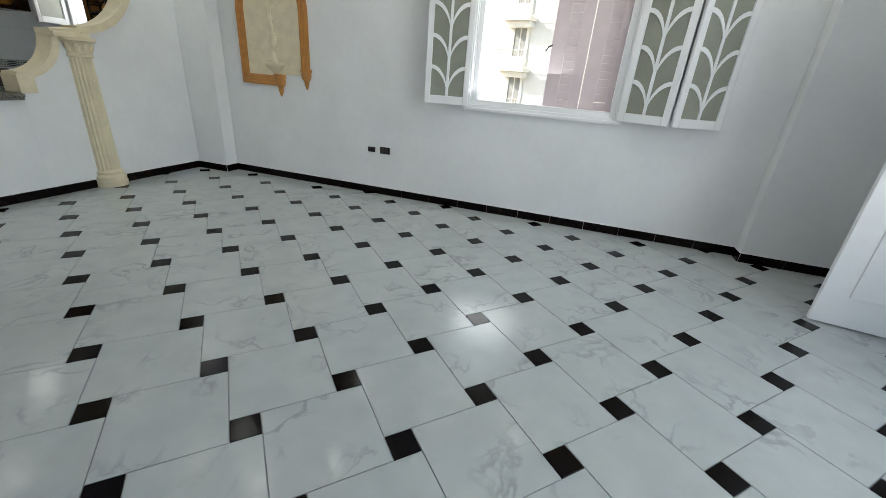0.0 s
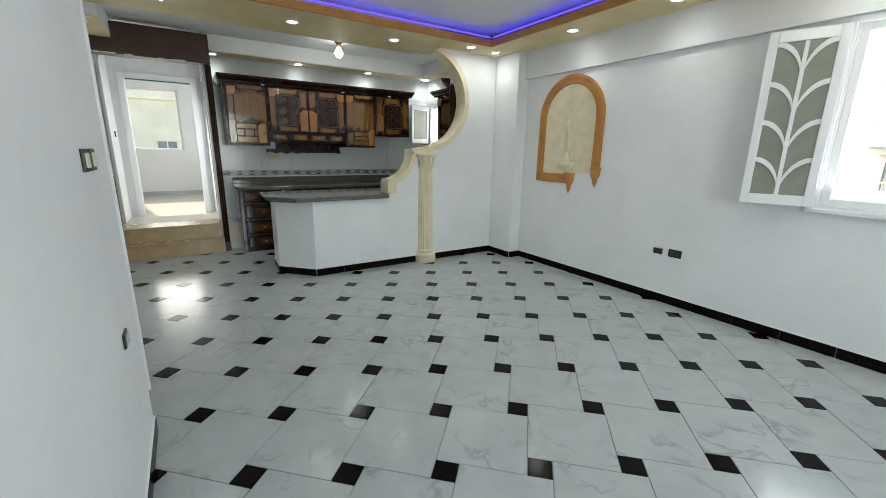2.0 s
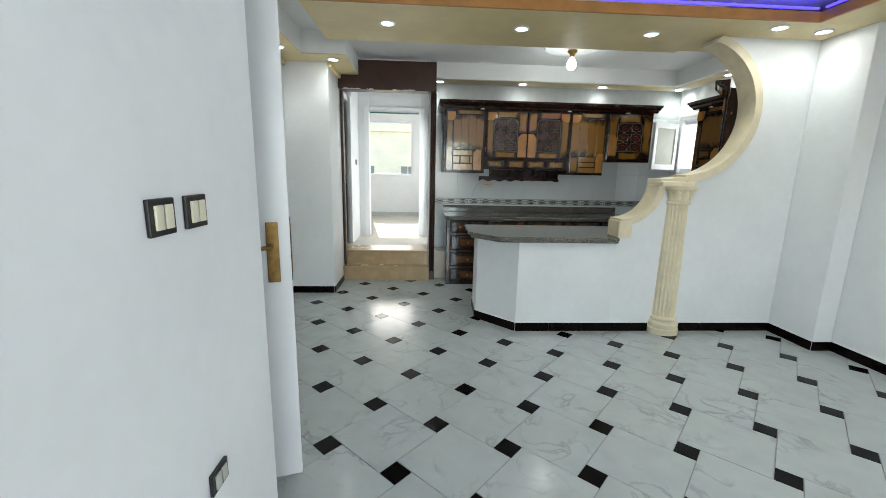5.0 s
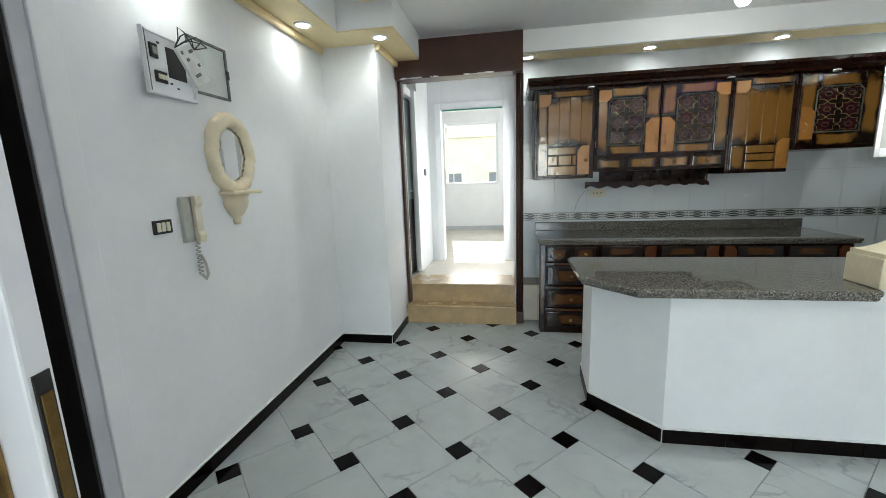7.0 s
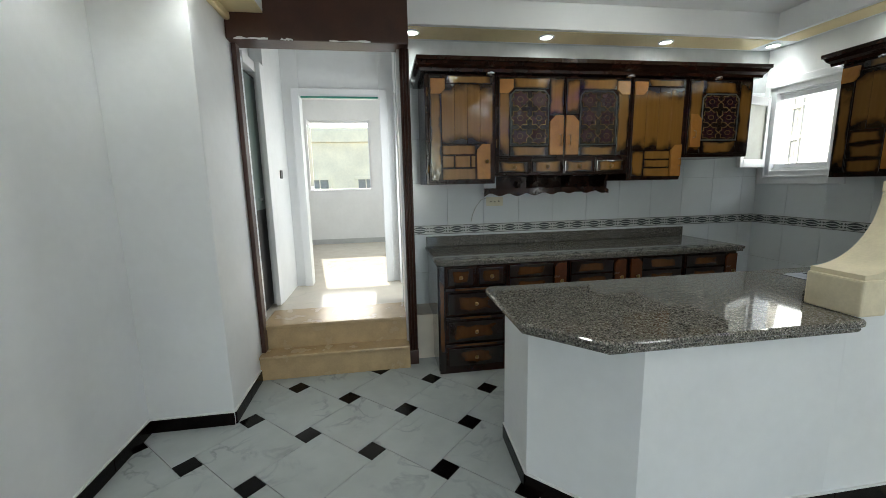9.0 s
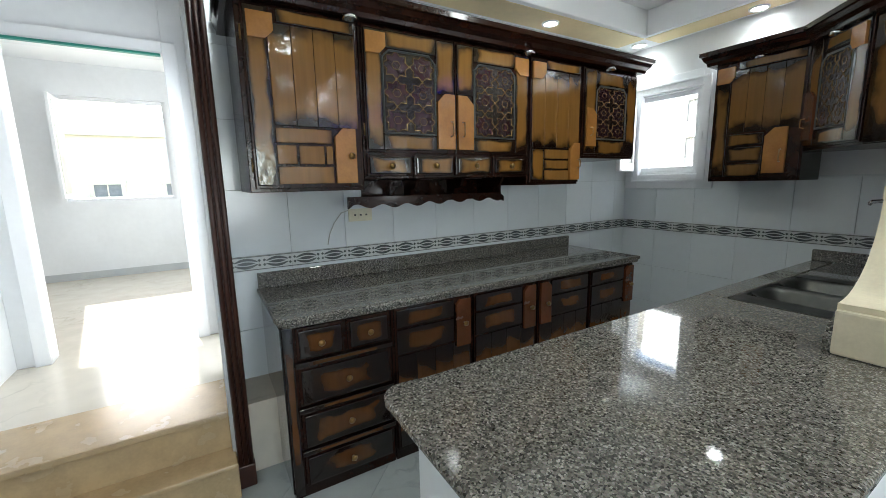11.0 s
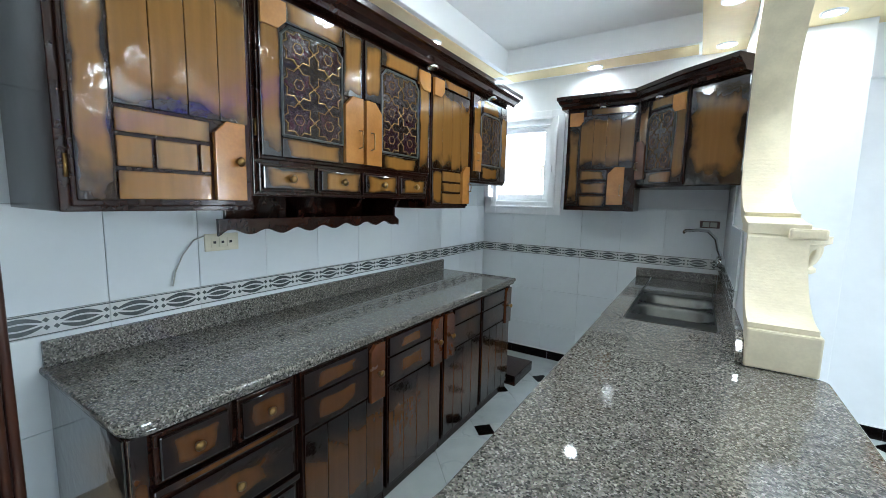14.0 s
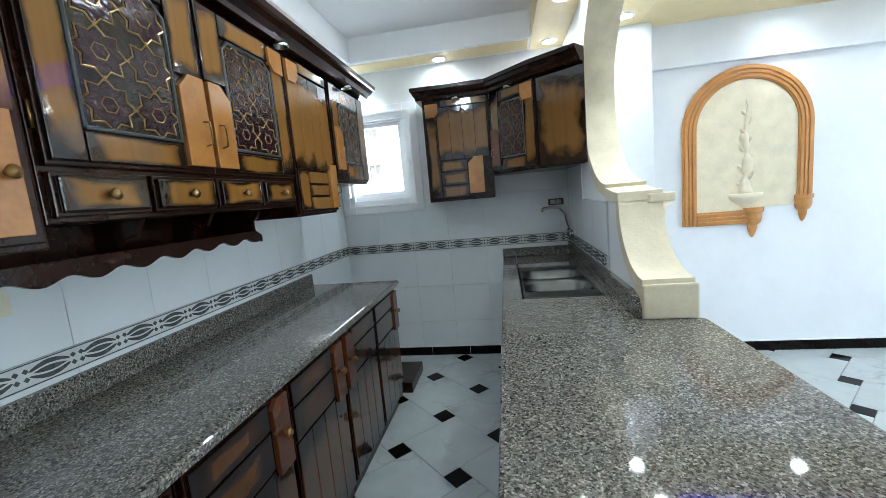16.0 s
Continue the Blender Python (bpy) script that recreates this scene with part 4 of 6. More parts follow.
# base cabinets under the granite
ML = face_frame((-5.255, 0.03), (0, 1), (1, 0))
DL = abs(-5.255 - W) - 0.012
ux = thing("drawer_cabinet", (-5.6, 2.55, 0), "dark scorched pine base cabinet with drawers", "cabinet", "kitchen base cabinets")
carcass(ML, ux, 2.29, 2.815, 0.0, 0.863, DL, DARKWOOD)
part("side_panel", slab(ML, 2.283, 2.29, 0.03, 0.86, -DL, -0.004, 0.002), WOOD_X, ux, "scorched pine side panel")
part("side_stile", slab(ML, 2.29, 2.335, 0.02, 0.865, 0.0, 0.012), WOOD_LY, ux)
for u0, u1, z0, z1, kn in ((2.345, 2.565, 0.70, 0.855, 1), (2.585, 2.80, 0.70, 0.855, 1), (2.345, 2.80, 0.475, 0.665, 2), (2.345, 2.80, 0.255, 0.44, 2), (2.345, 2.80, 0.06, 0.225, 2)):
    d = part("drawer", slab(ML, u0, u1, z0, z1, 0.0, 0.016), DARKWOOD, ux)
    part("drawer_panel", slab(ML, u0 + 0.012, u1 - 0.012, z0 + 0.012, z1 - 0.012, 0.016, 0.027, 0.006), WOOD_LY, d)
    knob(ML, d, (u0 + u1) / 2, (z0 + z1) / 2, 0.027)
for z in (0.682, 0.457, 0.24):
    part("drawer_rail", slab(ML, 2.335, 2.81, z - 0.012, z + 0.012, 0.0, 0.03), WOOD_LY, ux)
for k, (u0, u1, right) in enumerate(((2.82, 3.315, True), (3.32, 3.82, True), (3.825, 4.32, False), (4.325, 4.825, True))):
    um = thing("base_cabinet", (-5.6, (u0 + u1) / 2, 0), "dark scorched pine base cabinet with a planked door", "cabinet", "kitchen base cabinets")
    carcass(ML, um, u0, u1, 0.0, 0.863, DL, DARKWOOD)
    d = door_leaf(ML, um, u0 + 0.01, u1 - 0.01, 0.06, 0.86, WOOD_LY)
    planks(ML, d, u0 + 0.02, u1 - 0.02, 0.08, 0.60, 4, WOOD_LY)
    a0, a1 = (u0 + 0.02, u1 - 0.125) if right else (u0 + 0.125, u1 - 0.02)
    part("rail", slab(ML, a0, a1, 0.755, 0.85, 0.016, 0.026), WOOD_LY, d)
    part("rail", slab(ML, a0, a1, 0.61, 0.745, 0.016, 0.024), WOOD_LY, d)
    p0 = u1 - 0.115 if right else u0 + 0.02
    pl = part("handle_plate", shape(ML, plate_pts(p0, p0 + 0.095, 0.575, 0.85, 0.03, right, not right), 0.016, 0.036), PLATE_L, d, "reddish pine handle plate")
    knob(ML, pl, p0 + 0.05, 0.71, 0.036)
    if k == 3:
        part("side_panel", slab(ML, 4.825, 4.833, 0.03, 0.86, -DL, -0.004, 0.002), DARKWOOD, um)
solo("wood_board", boxes((-5.88, -5.19, 4.91, 5.31, 0.0, 0.085), bevel=0.004), DARKWOOD, "dark wooden plinth board on the floor beyond the cabinets", "plinth", at=(-5.5, 4.9, 0))

# ---- arch trim, column, niche ----
ring_out, ring_in = arc(*C, 0.625, 73, -86, 64), arc(*C, 0.56, 77, -90, 64)
trim = thing("arch_moulding", (-3.66, 4.6, 1.4), "cream plaster moulding round the arch and its swept foot", "moulding")
part("ring", prism(ring_out + ring_in[::-1], "x", -3.834, -3.632), PLASTER, trim)
sweep_lo, sweep_hi = arc(3.79, 1.41, 0.385, -12, -88, 32), arc(3.79, 1.41, 0.325, -4, -86, 32)
part("sweep", prism([(4.165, 1.40)] + sweep_lo + [(3.79, 1.03), (3.79, 1.085)] + sweep_hi[::-1] + [(4.12, 1.40)], "x", -3.834, -3.630), PLASTER, trim)
part("foot_block", boxes((-3.835, -3.618, 3.775, 3.90, 0.917, 1.065), bevel=0.008), PLASTER, trim)
part("cap", prism([(4.115, 1.40), (4.115, 1.448), (4.20, 1.452), (4.36, 1.474), (4.36, 1.40)], "x", -3.838, -3.628, bevel=0.004), PLASTER, trim)
part("ledge", boxes((-3.70, -3.575, 4.105, 4.40, 1.385, 1.43), bevel=0.010), PLASTER, trim)

col = thing("half_column", (-3.66, 4.32, 0), "cream plaster half column with fluted shaft and carved capital", "column")
CY = 4.325


def fluted(r0, r1, z0, z1, flutes=9):
    bm = bmesh.new()
    rows = []
    for z, r in ((z0, r0), ((z0 + z1) / 2, (r0 + r1) / 2 + 0.002), (z1, r1)):
        row = []
        for k in range(flutes * 6 + 1):
            a = -math.pi / 2 + math.pi * k / (flutes * 6)
            g = abs(math.sin(k * math.pi / 6))
            rr = r - 0.011 * g ** 1.4
            row.append(bm.verts.new((XP + rr * math.cos(a) * 0.8, CY + rr * math.sin(a), z)))
        rows.append(row)
    for a, b in zip(rows, rows[1:]):
        for i in range(len(a) - 1):
            bm.faces.new((a[i], a[i + 1], b[i + 1], b[i]))
    bmesh.ops.recalc_face_normals(bm, faces=bm.faces[:])
    return bm


def half(profile, seg=20):
    return lathe(profile, XP, CY, seg, -math.pi / 2, math.pi / 2)


part("base", half([(0.142, 0.0), (0.142, 0.05), (0.135, 0.06), (0.138, 0.075), (0.138, 0.10), (0.125, 0.112), (0.115, 0.125), (0.122, 0.14), (0.122, 0.152), (0.104, 0.165)]), PLASTER, col)
part("shaft", fluted(0.108, 0.095, 0.16, 1.23), PLASTER, col, "fluted shaft")
part("capital", half([(0.096, 1.225), (0.108, 1.232), (0.108, 1.248), (0.096, 1.255), (0.10, 1.29), (0.112, 1.33), (0.13, 1.355), (0.15, 1.365), (0.15, 1.392)]), PLASTER, col)
for k in range(5):
    a = radians(-72 + 36 * k)
    bm = bmesh.new()
    bmesh.ops.create_uvsphere(bm, u_segments=10, v_segments=8, radius=1)
    m = Matrix.Translation((XP + 0.105 * math.cos(a), CY + 0.105 * math.sin(a), 1.305)) @ pose(0, 0, 0, 0, 18, math.degrees(a)) @ Matrix.Diagonal((0.016, 0.026, 0.05, 1))
    part("acanthus_leaf", turned(bm, m), PLASTER, col, smooth=True)

niche = thing("wall_niche_plaque", (-2.53, N - 0.03, 1.05), "arched ochre framed cream plaster plaque with a fountain relief", "wall plaque")
NCX = -2.49


def arch_band(w_out, w_in, z_spring, z_l, z_r):
    """An inverted U between two half widths; its legs end at z_l and z_r."""
    o, i = arc(NCX, z_spring, w_out, 180, 0, 24), arc(NCX, z_spring, w_in, 180, 0, 24)
    return [(NCX - w_out, z_l)] + o + [(NCX + w_out, z_r), (NCX + w_in, z_r)] + i[::-1] + [(NCX - w_in, z_l)]


part("panel", prism([(NCX - 0.40, 1.17)] + arc(NCX, 1.83, 0.40, 180, 0, 24) + [(NCX + 0.40, 1.20), (NCX + 0.1, 1.20), (NCX + 0.05, 1.17)], "y", N - 0.012, N - 0.001), PLASTER, niche, "cream plaster panel")
for wo, wi, d, zl in ((0.465, 0.36, 0.022, 1.08), (0.452, 0.43, 0.030, 1.088), (0.420, 0.402, 0.030, 1.088), (0.392, 0.372, 0.030, 1.088)):
    part("frame_band", prism(arch_band(wo, wi, 1.83, zl, 1.20), "y", N - d, N - 0.001, bevel=0.003), OCHRE, niche)
for z0, z1, d in ((1.075, 1.185, 0.022), (1.09, 1.108, 0.03), (1.122, 1.14, 0.03), (1.155, 1.172, 0.03)):
    part("sill_band", boxes((NCX - 0.36, NCX + 0.085, N - d, N - 0.001, z0, z1), bevel=0.003), OCHRE, niche)


def corbel(x, z, s):
    bm = bmesh.new()
    prof = [(0.058, 0.0), (0.058, -0.025), (0.05, -0.03), (0.05, -0.06), (0.042, -0.085), (0.026, -0.10), (0.024, -0.125), (0.012, -0.16), (0.0, -0.175)]
    lathe([(r * s, z + dz * s) for r, dz in prof][::-1], x, 0, 14, math.pi, 2 * math.pi, bm)
    bmesh.ops.scale(bm, vec=(1, 0.65, 1), verts=bm.verts[:])
    bmesh.ops.translate(bm, vec=(0, N - 0.001, 0), verts=bm.verts[:])
    return bm


part("corbel", corbel(NCX + 0.055, 1.20, 1.4), OCHRE, niche)
part("corbel", corbel(NCX + 0.412, 1.275, 1.25), OCHRE, niche)
# fountain relief: a slender carved spray with leaves, over a basin
prof = []
for k in range(41):
    f = k / 40
    prof.append((max(0.004, (0.05 * (1 - f) ** 0.7 + 0.006) * (0.72 + 0.3 * math.sin(f * 24) + 0.12 * math.sin(f * 53))), 1.30 + 0.74 * f))
bm = lathe(prof, 0, 0, 16)
for v in bm.verts:
    v.co.x += 0.014 * math.sin(v.co.z * 17)
bmesh.ops.scale(bm, vec=(1, 0.7, 1), verts=bm.verts[:])
bmesh.ops.translate(bm, vec=(NCX, N - 0.012, 0), verts=bm.verts[:])
part("relief_spray", bm, PLASTER, niche, "carved fountain relief", smooth=True)
for k in range(9):
    z0, sd_ = 1.38 + 0.07 * k, 1 if k % 2 else -1
    bm = bmesh.new()
    bmesh.ops.create_uvsphere(bm, u_segments=10, v_segments=6, radius=1)
    part("relief_leaf", turned(bm, Matrix.Translation((NCX + sd_ * (0.045 - 0.003 * k), N - 0.012, z0)) @ pose(0, 0, 0, 0, sd_ * 38, 0) @ Matrix.Diagonal((0.013, 0.014, 0.034 - 0.0015 * k, 1))), PLASTER, niche, smooth=True)
bm = lathe([(0.028, 1.172), (0.034, 1.19), (0.026, 1.205), (0.05, 1.225), (0.095, 1.255), (0.122, 1.285), (0.13, 1.312), (0.118, 1.318), (0.0, 1.31)], 0, 0, 24, math.pi, 2 * math.pi)
bmesh.ops.scale(bm, vec=(1, 0.42, 1), verts=bm.verts[:])
bmesh.ops.translate(bm, vec=(NCX, N - 0.008, 0), verts=bm.verts[:])
part("basin", bm, PLASTER, niche, smooth=True)

# ---- windows ----


def leaf_sash(name, p0, p1, z0, z1, label, lattice=True, t=0.035):
    """A white casement leaf with leaf-shaped bars, standing from its hinge p0 to p1 in plan."""
    p0, p1 = Vector(p0), Vector(p1)
    du = (p1 - p0).normalized()
    L = (p1 - p0).length
    m = Matrix(((du.x, -du.y, 0, p0.x), (du.y, du.x, 0, p0.y), (0, 0, 1, 0), (0, 0, 0, 1)))
    ob = thing(name, (p0.x, p0.y, z0), label, "window leaf", "open window leaves" if lattice else "")
    s = 0.055
    for nm, b in (("stile", (0, s, -t / 2, t / 2, z0, z1)), ("stile", (L - s, L, -t / 2, t / 2, z0, z1)), ("rail", (s, L - s, -t / 2, t / 2, z0, z0 + 0.075)), ("rail", (s, L - s, -t / 2, t / 2, z1 - 0.075, z1))):
        part(nm, turned(boxes(b, bevel=0.005), m), WHITE, ob)
    part("pane", turned(boxes((s - 0.004, L - s + 0.004, -0.003, 0.003, z0 + 0.07, z1 - 0.07)), m), FROST, ob, "frosted grey pane")
    if lattice:
        c, wv = L / 2, (L - 2 * s) / 2
        zz0, zz1 = z0 + 0.075, z1 - 0.075
        n, step = 4, (z1 - z0 - 0.15) / 4
        part("stem", turned(boxes((c - 0.013, c + 0.013, -0.013, 0.013, zz0, zz1), bevel=0.004), m), WHITE, ob)
        for k in range(n):
            zb = zz0 + k * step
            for sgn in (-1, 1):
                outer = [(c + sgn * wv * (1 - math.cos(a)), zb + 0.02 + (step * 0.95) * math.sin(a)) for a in [math.pi / 2 * i / 8 for i in range(9)]]
                inner = [(c + sgn * (wv * (1 - math.cos(a)) + 0.001), zb - 0.012 + (step * 0.95) * math.sin(a) - 0.01 * math.sin(2 * a)) for a in [math.pi / 2 * i / 8 for i in range(9)]]
                bm = prism(outer + inner[::-1], "y", -0.012, 0.012)
                part("leaf_bar", turned(bm, m), WHITE, ob)
    return ob


def frame_ring(x0, x1, z0, z1, w, y0, y1):
    return boxes((x0, x0 + w, y0, y1, z0, z1), (x1 - w, x1, y0, y1, z0, z1), (x0 + w, x1 - w, y0, y1, z0, z0 + w), (x0 + w, x1 - w, y0, y1, z1 - w, z1), bevel=0.004)


win = tagged(new("window_1"), "white painted wooden window, its leaves folded open", "window", kind="structure")
part("window_frame", frame_ring(-0.16, 1.2, 1.08, 2.28, 0.05, N + 0.02, N + 0.13), WHITE, win)
part("casing", frame_ring(-0.215, 1.245, 1.04, 2.325, 0.045, N - 0.018, N + 0.018), WHITE, win)
part("window_sill", boxes((-0.22, 1.25, N - 0.04, N + 0.018, 1.03, 1.06), bevel=0.006), WHITE, win)
leaf_sash("window_leaf", (-0.18, N - 0.05), (-0.585, 5.40), 1.07, 2.28, "white window leaf with leaf-shaped bars, swung open against the wall")
leaf_sash("window_leaf", (1.22, N - 0.05), (1.61, 5.40), 1.07, 2.28, "white window leaf with leaf-shaped bars, half folded open")
leaf_sash("window_leaf", (1.635, 5.40), (2.03, N - 0.02), 1.07, 2.28, "white window leaf with leaf-shaped bars, folded back to the wall")


def shutter(x0, x1, z0, z1, y):
    ob = thing("louvre_shutter", ((x0 + x1) / 2, y, z0), "closed pale pink louvred wooden shutter outside the window", "shutter", "louvred shutters")
    for b in ((x0, x0 + 0.13, z0, z1), (x1 - 0.10, x1, z0, z1)):
        part("stile", boxes((b[0], b[1], y, y + 0.035, b[2], b[3]), bevel=0.004), PINK, ob)
    for b in ((z0, z0 + 0.09), (z1 - 0.09, z1)):
        part("rail", boxes((x0 + 0.13, x1 - 0.10, y, y + 0.035, b[0], b[1]), bevel=0.003), PINK, ob)
    k, zz = 0, z0 + 0.095
    while zz < z1 - 0.13:
        part("slat", boxes((x0 + 0.129, x1 - 0.099, y + 0.008, y + 0.022, zz, zz + 0.0652), bevel=0.003), PINK, ob)
        zz += 0.066
    if z1 - 0.092 - zz > 0.006:
        part("slat", boxes((x0 + 0.129, x1 - 0.099, y + 0.008, y + 0.022, zz, z1 - 0.092), bevel=0.002), PINK, ob)
    return ob


shutter(0.52, 0.855, 1.11, 2.25, N + 0.15)
shutter(0.86, 1.195, 1.11, 2.25, N + 0.15)
sb = solo("shutter_latch", tube([(0.53, N + 0.145, 1.66), (0.50, N + 0.12, 1.64), (0.48, N + 0.10, 1.60)], 0.007, 6), BLACKP, "dark iron shutter latch", "latch")

kw = tagged(new("window_2"), "small white framed kitchen window", "window", kind="structure")
part("window_frame", frame_ring(-5.81, -5.26, 1.55, 2.22, 0.04, NK + 0.03, NK + 0.10), WHITE, kw)
part("casing", frame_ring(-5.885, -5.107, 1.402, 2.36, 0.125, NK - 0.03, NK + 0.02), WHITE, kw)
part("bead", frame_ring(-5.83, -5.165, 1.46, 2.305, 0.02, NK - 0.042, NK - 0.03), WHITE, kw)
part("latch", boxes((-5.21, -5.20, NK - 0.055, NK - 0.042, 1.80, 1.86), bevel=0.002), WHITE, kw)
leaf_sash("kitchen_window_leaf", (-5.80, NK - 0.06), (-5.64, 5.17), 1.56, 2.2, "small white window leaf with a frosted pane, open inwards", lattice=False)

# ---- hall doorway ----
dr1 = tagged(new("door_1"), "tall doorway with brown painted posts and head at the hall steps", "doorway", kind="structure")
part("head", boxes((-5.60, -5.40, 0.95, 2.165, 2.455, 2.80), bevel=0.008), BROWN, dr1)
post = part("post", boxes((-5.60, -5.50, 2.10, 2.17, 0.0, 2.455), bevel=0.004), BROWN, dr1)
for k in range(4):
    x = -5.585 + k * 0.024
    part("reed", tube([(x, 2.094, 0.12), (x, 2.094, 2.45)], 0.011, 8), WALL, post, smooth=True)
for k in range(3):
    y = 2.112 + k * 0.024
    part("reed", tube([(-5.494, y, 0.12), (-5.494, y, 2.45)], 0.011, 8), BROWN, post, smooth=True)
part("plinth", boxes((-5.61, -5.475, 2.085, 2.175, 0.0, 0.12), bevel=0.006), BROWN, post)
part("post", boxes((-5.56, -5.48, 0.952, 0.985, 0.2, 2.455), bevel=0.006), BROWN, dr1)
rng = random.Random(4)
for zc, hh, ww in ((2.30, 0.14, 0.045), (2.08, 0.10, 0.035), (1.93, 0.07, 0.03), (2.42, 0.03, 0.07)):
    edge = [(-5.60 + ww * math.cos(a) * rng.uniform(0.55, 1.0), zc + hh * math.sin(a) * rng.uniform(0.7, 1.0)) for a in [2 * math.pi * k / 18 for k in range(18)]]
    part("chipped_paint", prism(edge, "y", 2.0795, 2.0835), CAULK, dr1, "bare white plaster where the brown paint has chipped")
for y0, y1 in ((1.0, 1.22), (1.3, 1.38), (1.62, 1.9)):
    edge = [(y0 + (y1 - y0) * k / 8, 2.452 + 0.004 * rng.random()) for k in range(9)] + [(y1 - (y1 - y0) * k / 8, 2.458 + 0.012 * rng.random()) for k in range(9)]
    part("paint_edge", prism(edge, "x", -5.3995, -5.397), CAULK, dr1, "ragged white paint edge")
part("inner_reveal", boxes((-5.78, -5.622, 0.802, 0.93, HALL + 0.012, 2.45), (-5.83, -5.602, 2.085, 2.10, HALL + 0.012, 2.45), bevel=0.004), WHITE, dr1)
hd = tagged(new("door_2"), "hall doorway with the dim room beyond painted as a dark sheet", "door", kind="structure")
# Dark sheet stands in for the unlit room seen through this doorway.
part("leaf", boxes((-6.19, -5.785, 0.855, 0.89, HALL + 0.014, 2.40), bevel=0.004), DOORDARK, hd)
# Grey-green sheet paints that room's dim upper wall.
part("dim_room_upper", boxes((-6.17, -5.80, 0.8905, 0.893, 1.28, 2.38)), mat("dim_room_green", (0.10, 0.135, 0.125), 0.3, vary=0.2, scale=5), hd, "grey-green sheet painting the dim room beyond")
part("casing", boxes((-6.198, -6.085, 0.935, 0.975, HALL + 0.013, 2.50), (-6.08, -5.785, 0.802, 0.935, 2.42, 2.50), bevel=0.006), WHITE, hd)
part("handle", boxes((-6.05, -5.98, 0.891, 0.915, 1.36, 1.38), bevel=0.003), CHROME, hd)
d3 = tagged(new("door_3"), "white cased doorway to the sunlit room", "doorway", kind="structure")
part("casing", boxes((-6.838, -6.815, 1.06, 1.14, HALL, 2.46), (-6.838, -6.815, 1.95, 2.03, HALL, 2.46), (-6.838, -6.815, 1.14, 1.95, 2.38, 2.46), bevel=0.005), WHITE, d3)
part("head_strip", boxes((-6.836, -6.80, 1.16, 1.94, 2.364, 2.378)), mat("teal_paint", (0.02, 0.22, 0.17), 0.4, vary=0.15, scale=10), d3, "teal painted strip")
w3 = tagged(new("window_3"), "wide white window of the sunlit room", "window", kind="structure")
part("window_frame", boxes((-10.12, -10.04, 0.66, 0.70, 1.36, 2.62), (-10.12, -10.04, 1.74, 1.78, 1.36, 2.62), (-10.12, -10.04, 0.70, 1.74, 1.36, 1.40), (-10.12, -10.04, 0.70, 1.74, 2.58, 2.62), bevel=0.004), WHITE, w3)
part("open_leaf", boxes((-10.02, -9.62, 0.70, 0.735, 1.40, 2.58), bevel=0.004), WHITE, w3)
part("leaf_pane", boxes((-9.96, -9.68, 0.7355, 0.738, 1.46, 2.52)), FROST, w3, "grey pane of the open leaf")
solo("hall_switch", boxes((-6.55, -6.47, 0.972, 0.982, 1.55, 1.63), bevel=0.003), BLACKP, "small dark light switch on the hall wall", "switch", at=(-6.5, 0.975, 1.59))

# ---- entrance door ----
ed = tagged(new("door_4"), "entrance doorway with grey painted frame", "doorway", kind="structure")
FRAME = mat("grey_white_gloss", (0.55, 0.56, 0.60), 0.3, vary=0.1, scale=6)
part("jamb", boxes((-2.66, -2.60, 0.25, 0.475, 0.0, 2.2), bevel=0.006), FRAME, ed)
part("stop", boxes((-2.598, -2.585, 0.25, 0.471, 0.0, 2.18), bevel=0.003), DOORDARK, ed)
part("architrave", boxes((-2.75, -2.66, 0.462, 0.485, 0.0, 2.29), (-2.66, -1.62, 0.462, 0.485, 2.2, 2.29), bevel=0.006), WHITE, ed)
part("head", boxes((-2.60, -1.62, 0.25, 0.47, 2.14, 2.198), bevel=0.004), FRAME, ed)
dleaf = thing("entrance_door", (-1.64, 0.50, 0.03), "white painted entrance door leaf, open, with a brass lever handle", "door")
dd0, dd1 = Vector((-1.64, 0.50)), Vector((-1.88, 1.42))
u = (dd1 - dd0).normalized()
MD = Matrix(((u.x, -u.y, 0, dd0.x), (u.y, u.x, 0, dd0.y), (0, 0, 1, 0), (0, 0, 0, 1)))
LD = (dd1 - dd0).length
part("leaf", turned(boxes((0, LD, -0.022, 0.022, 0.03, 2.13), bevel=0.004), MD), WHITE, dleaf)
for z0, z1 in ((0.25, 0.95), (1.35, 1.95)):
    part("panel", turned(boxes((0.14, LD - 0.14, -0.028, -0.0225, z0, z1), bevel=0.003), MD), WHITE, dleaf)
bp = part("backplate", turned(boxes((LD - 0.095, LD - 0.045, -0.030, -0.0225, 0.99, 1.25), bevel=0.003), MD), BRASS, dleaf, "aged brass backplate")
part("lever", turned(tube([(LD - 0.07, -0.03, 1.15), (LD - 0.07, -0.065, 1.15), (LD - 0.10, -0.07, 1.148), (LD - 0.16, -0.066, 1.13), (LD - 0.19, -0.066, 1.115)], 0.009, 8), MD), BRASS, bp, smooth=True)
lp = part("lock_plate", turned(boxes((LD + 0.0003, LD + 0.003, -0.013, 0.013, 0.99, 1.27)), MD), BLACKP, dleaf, "dark lock plate on the door's edge")
part("lock_face", turned(boxes((LD + 0.0031, LD + 0.005, -0.009, 0.009, 1.02, 1.24), bevel=0.0008), MD), BRASS, lp, "worn brass lock face")
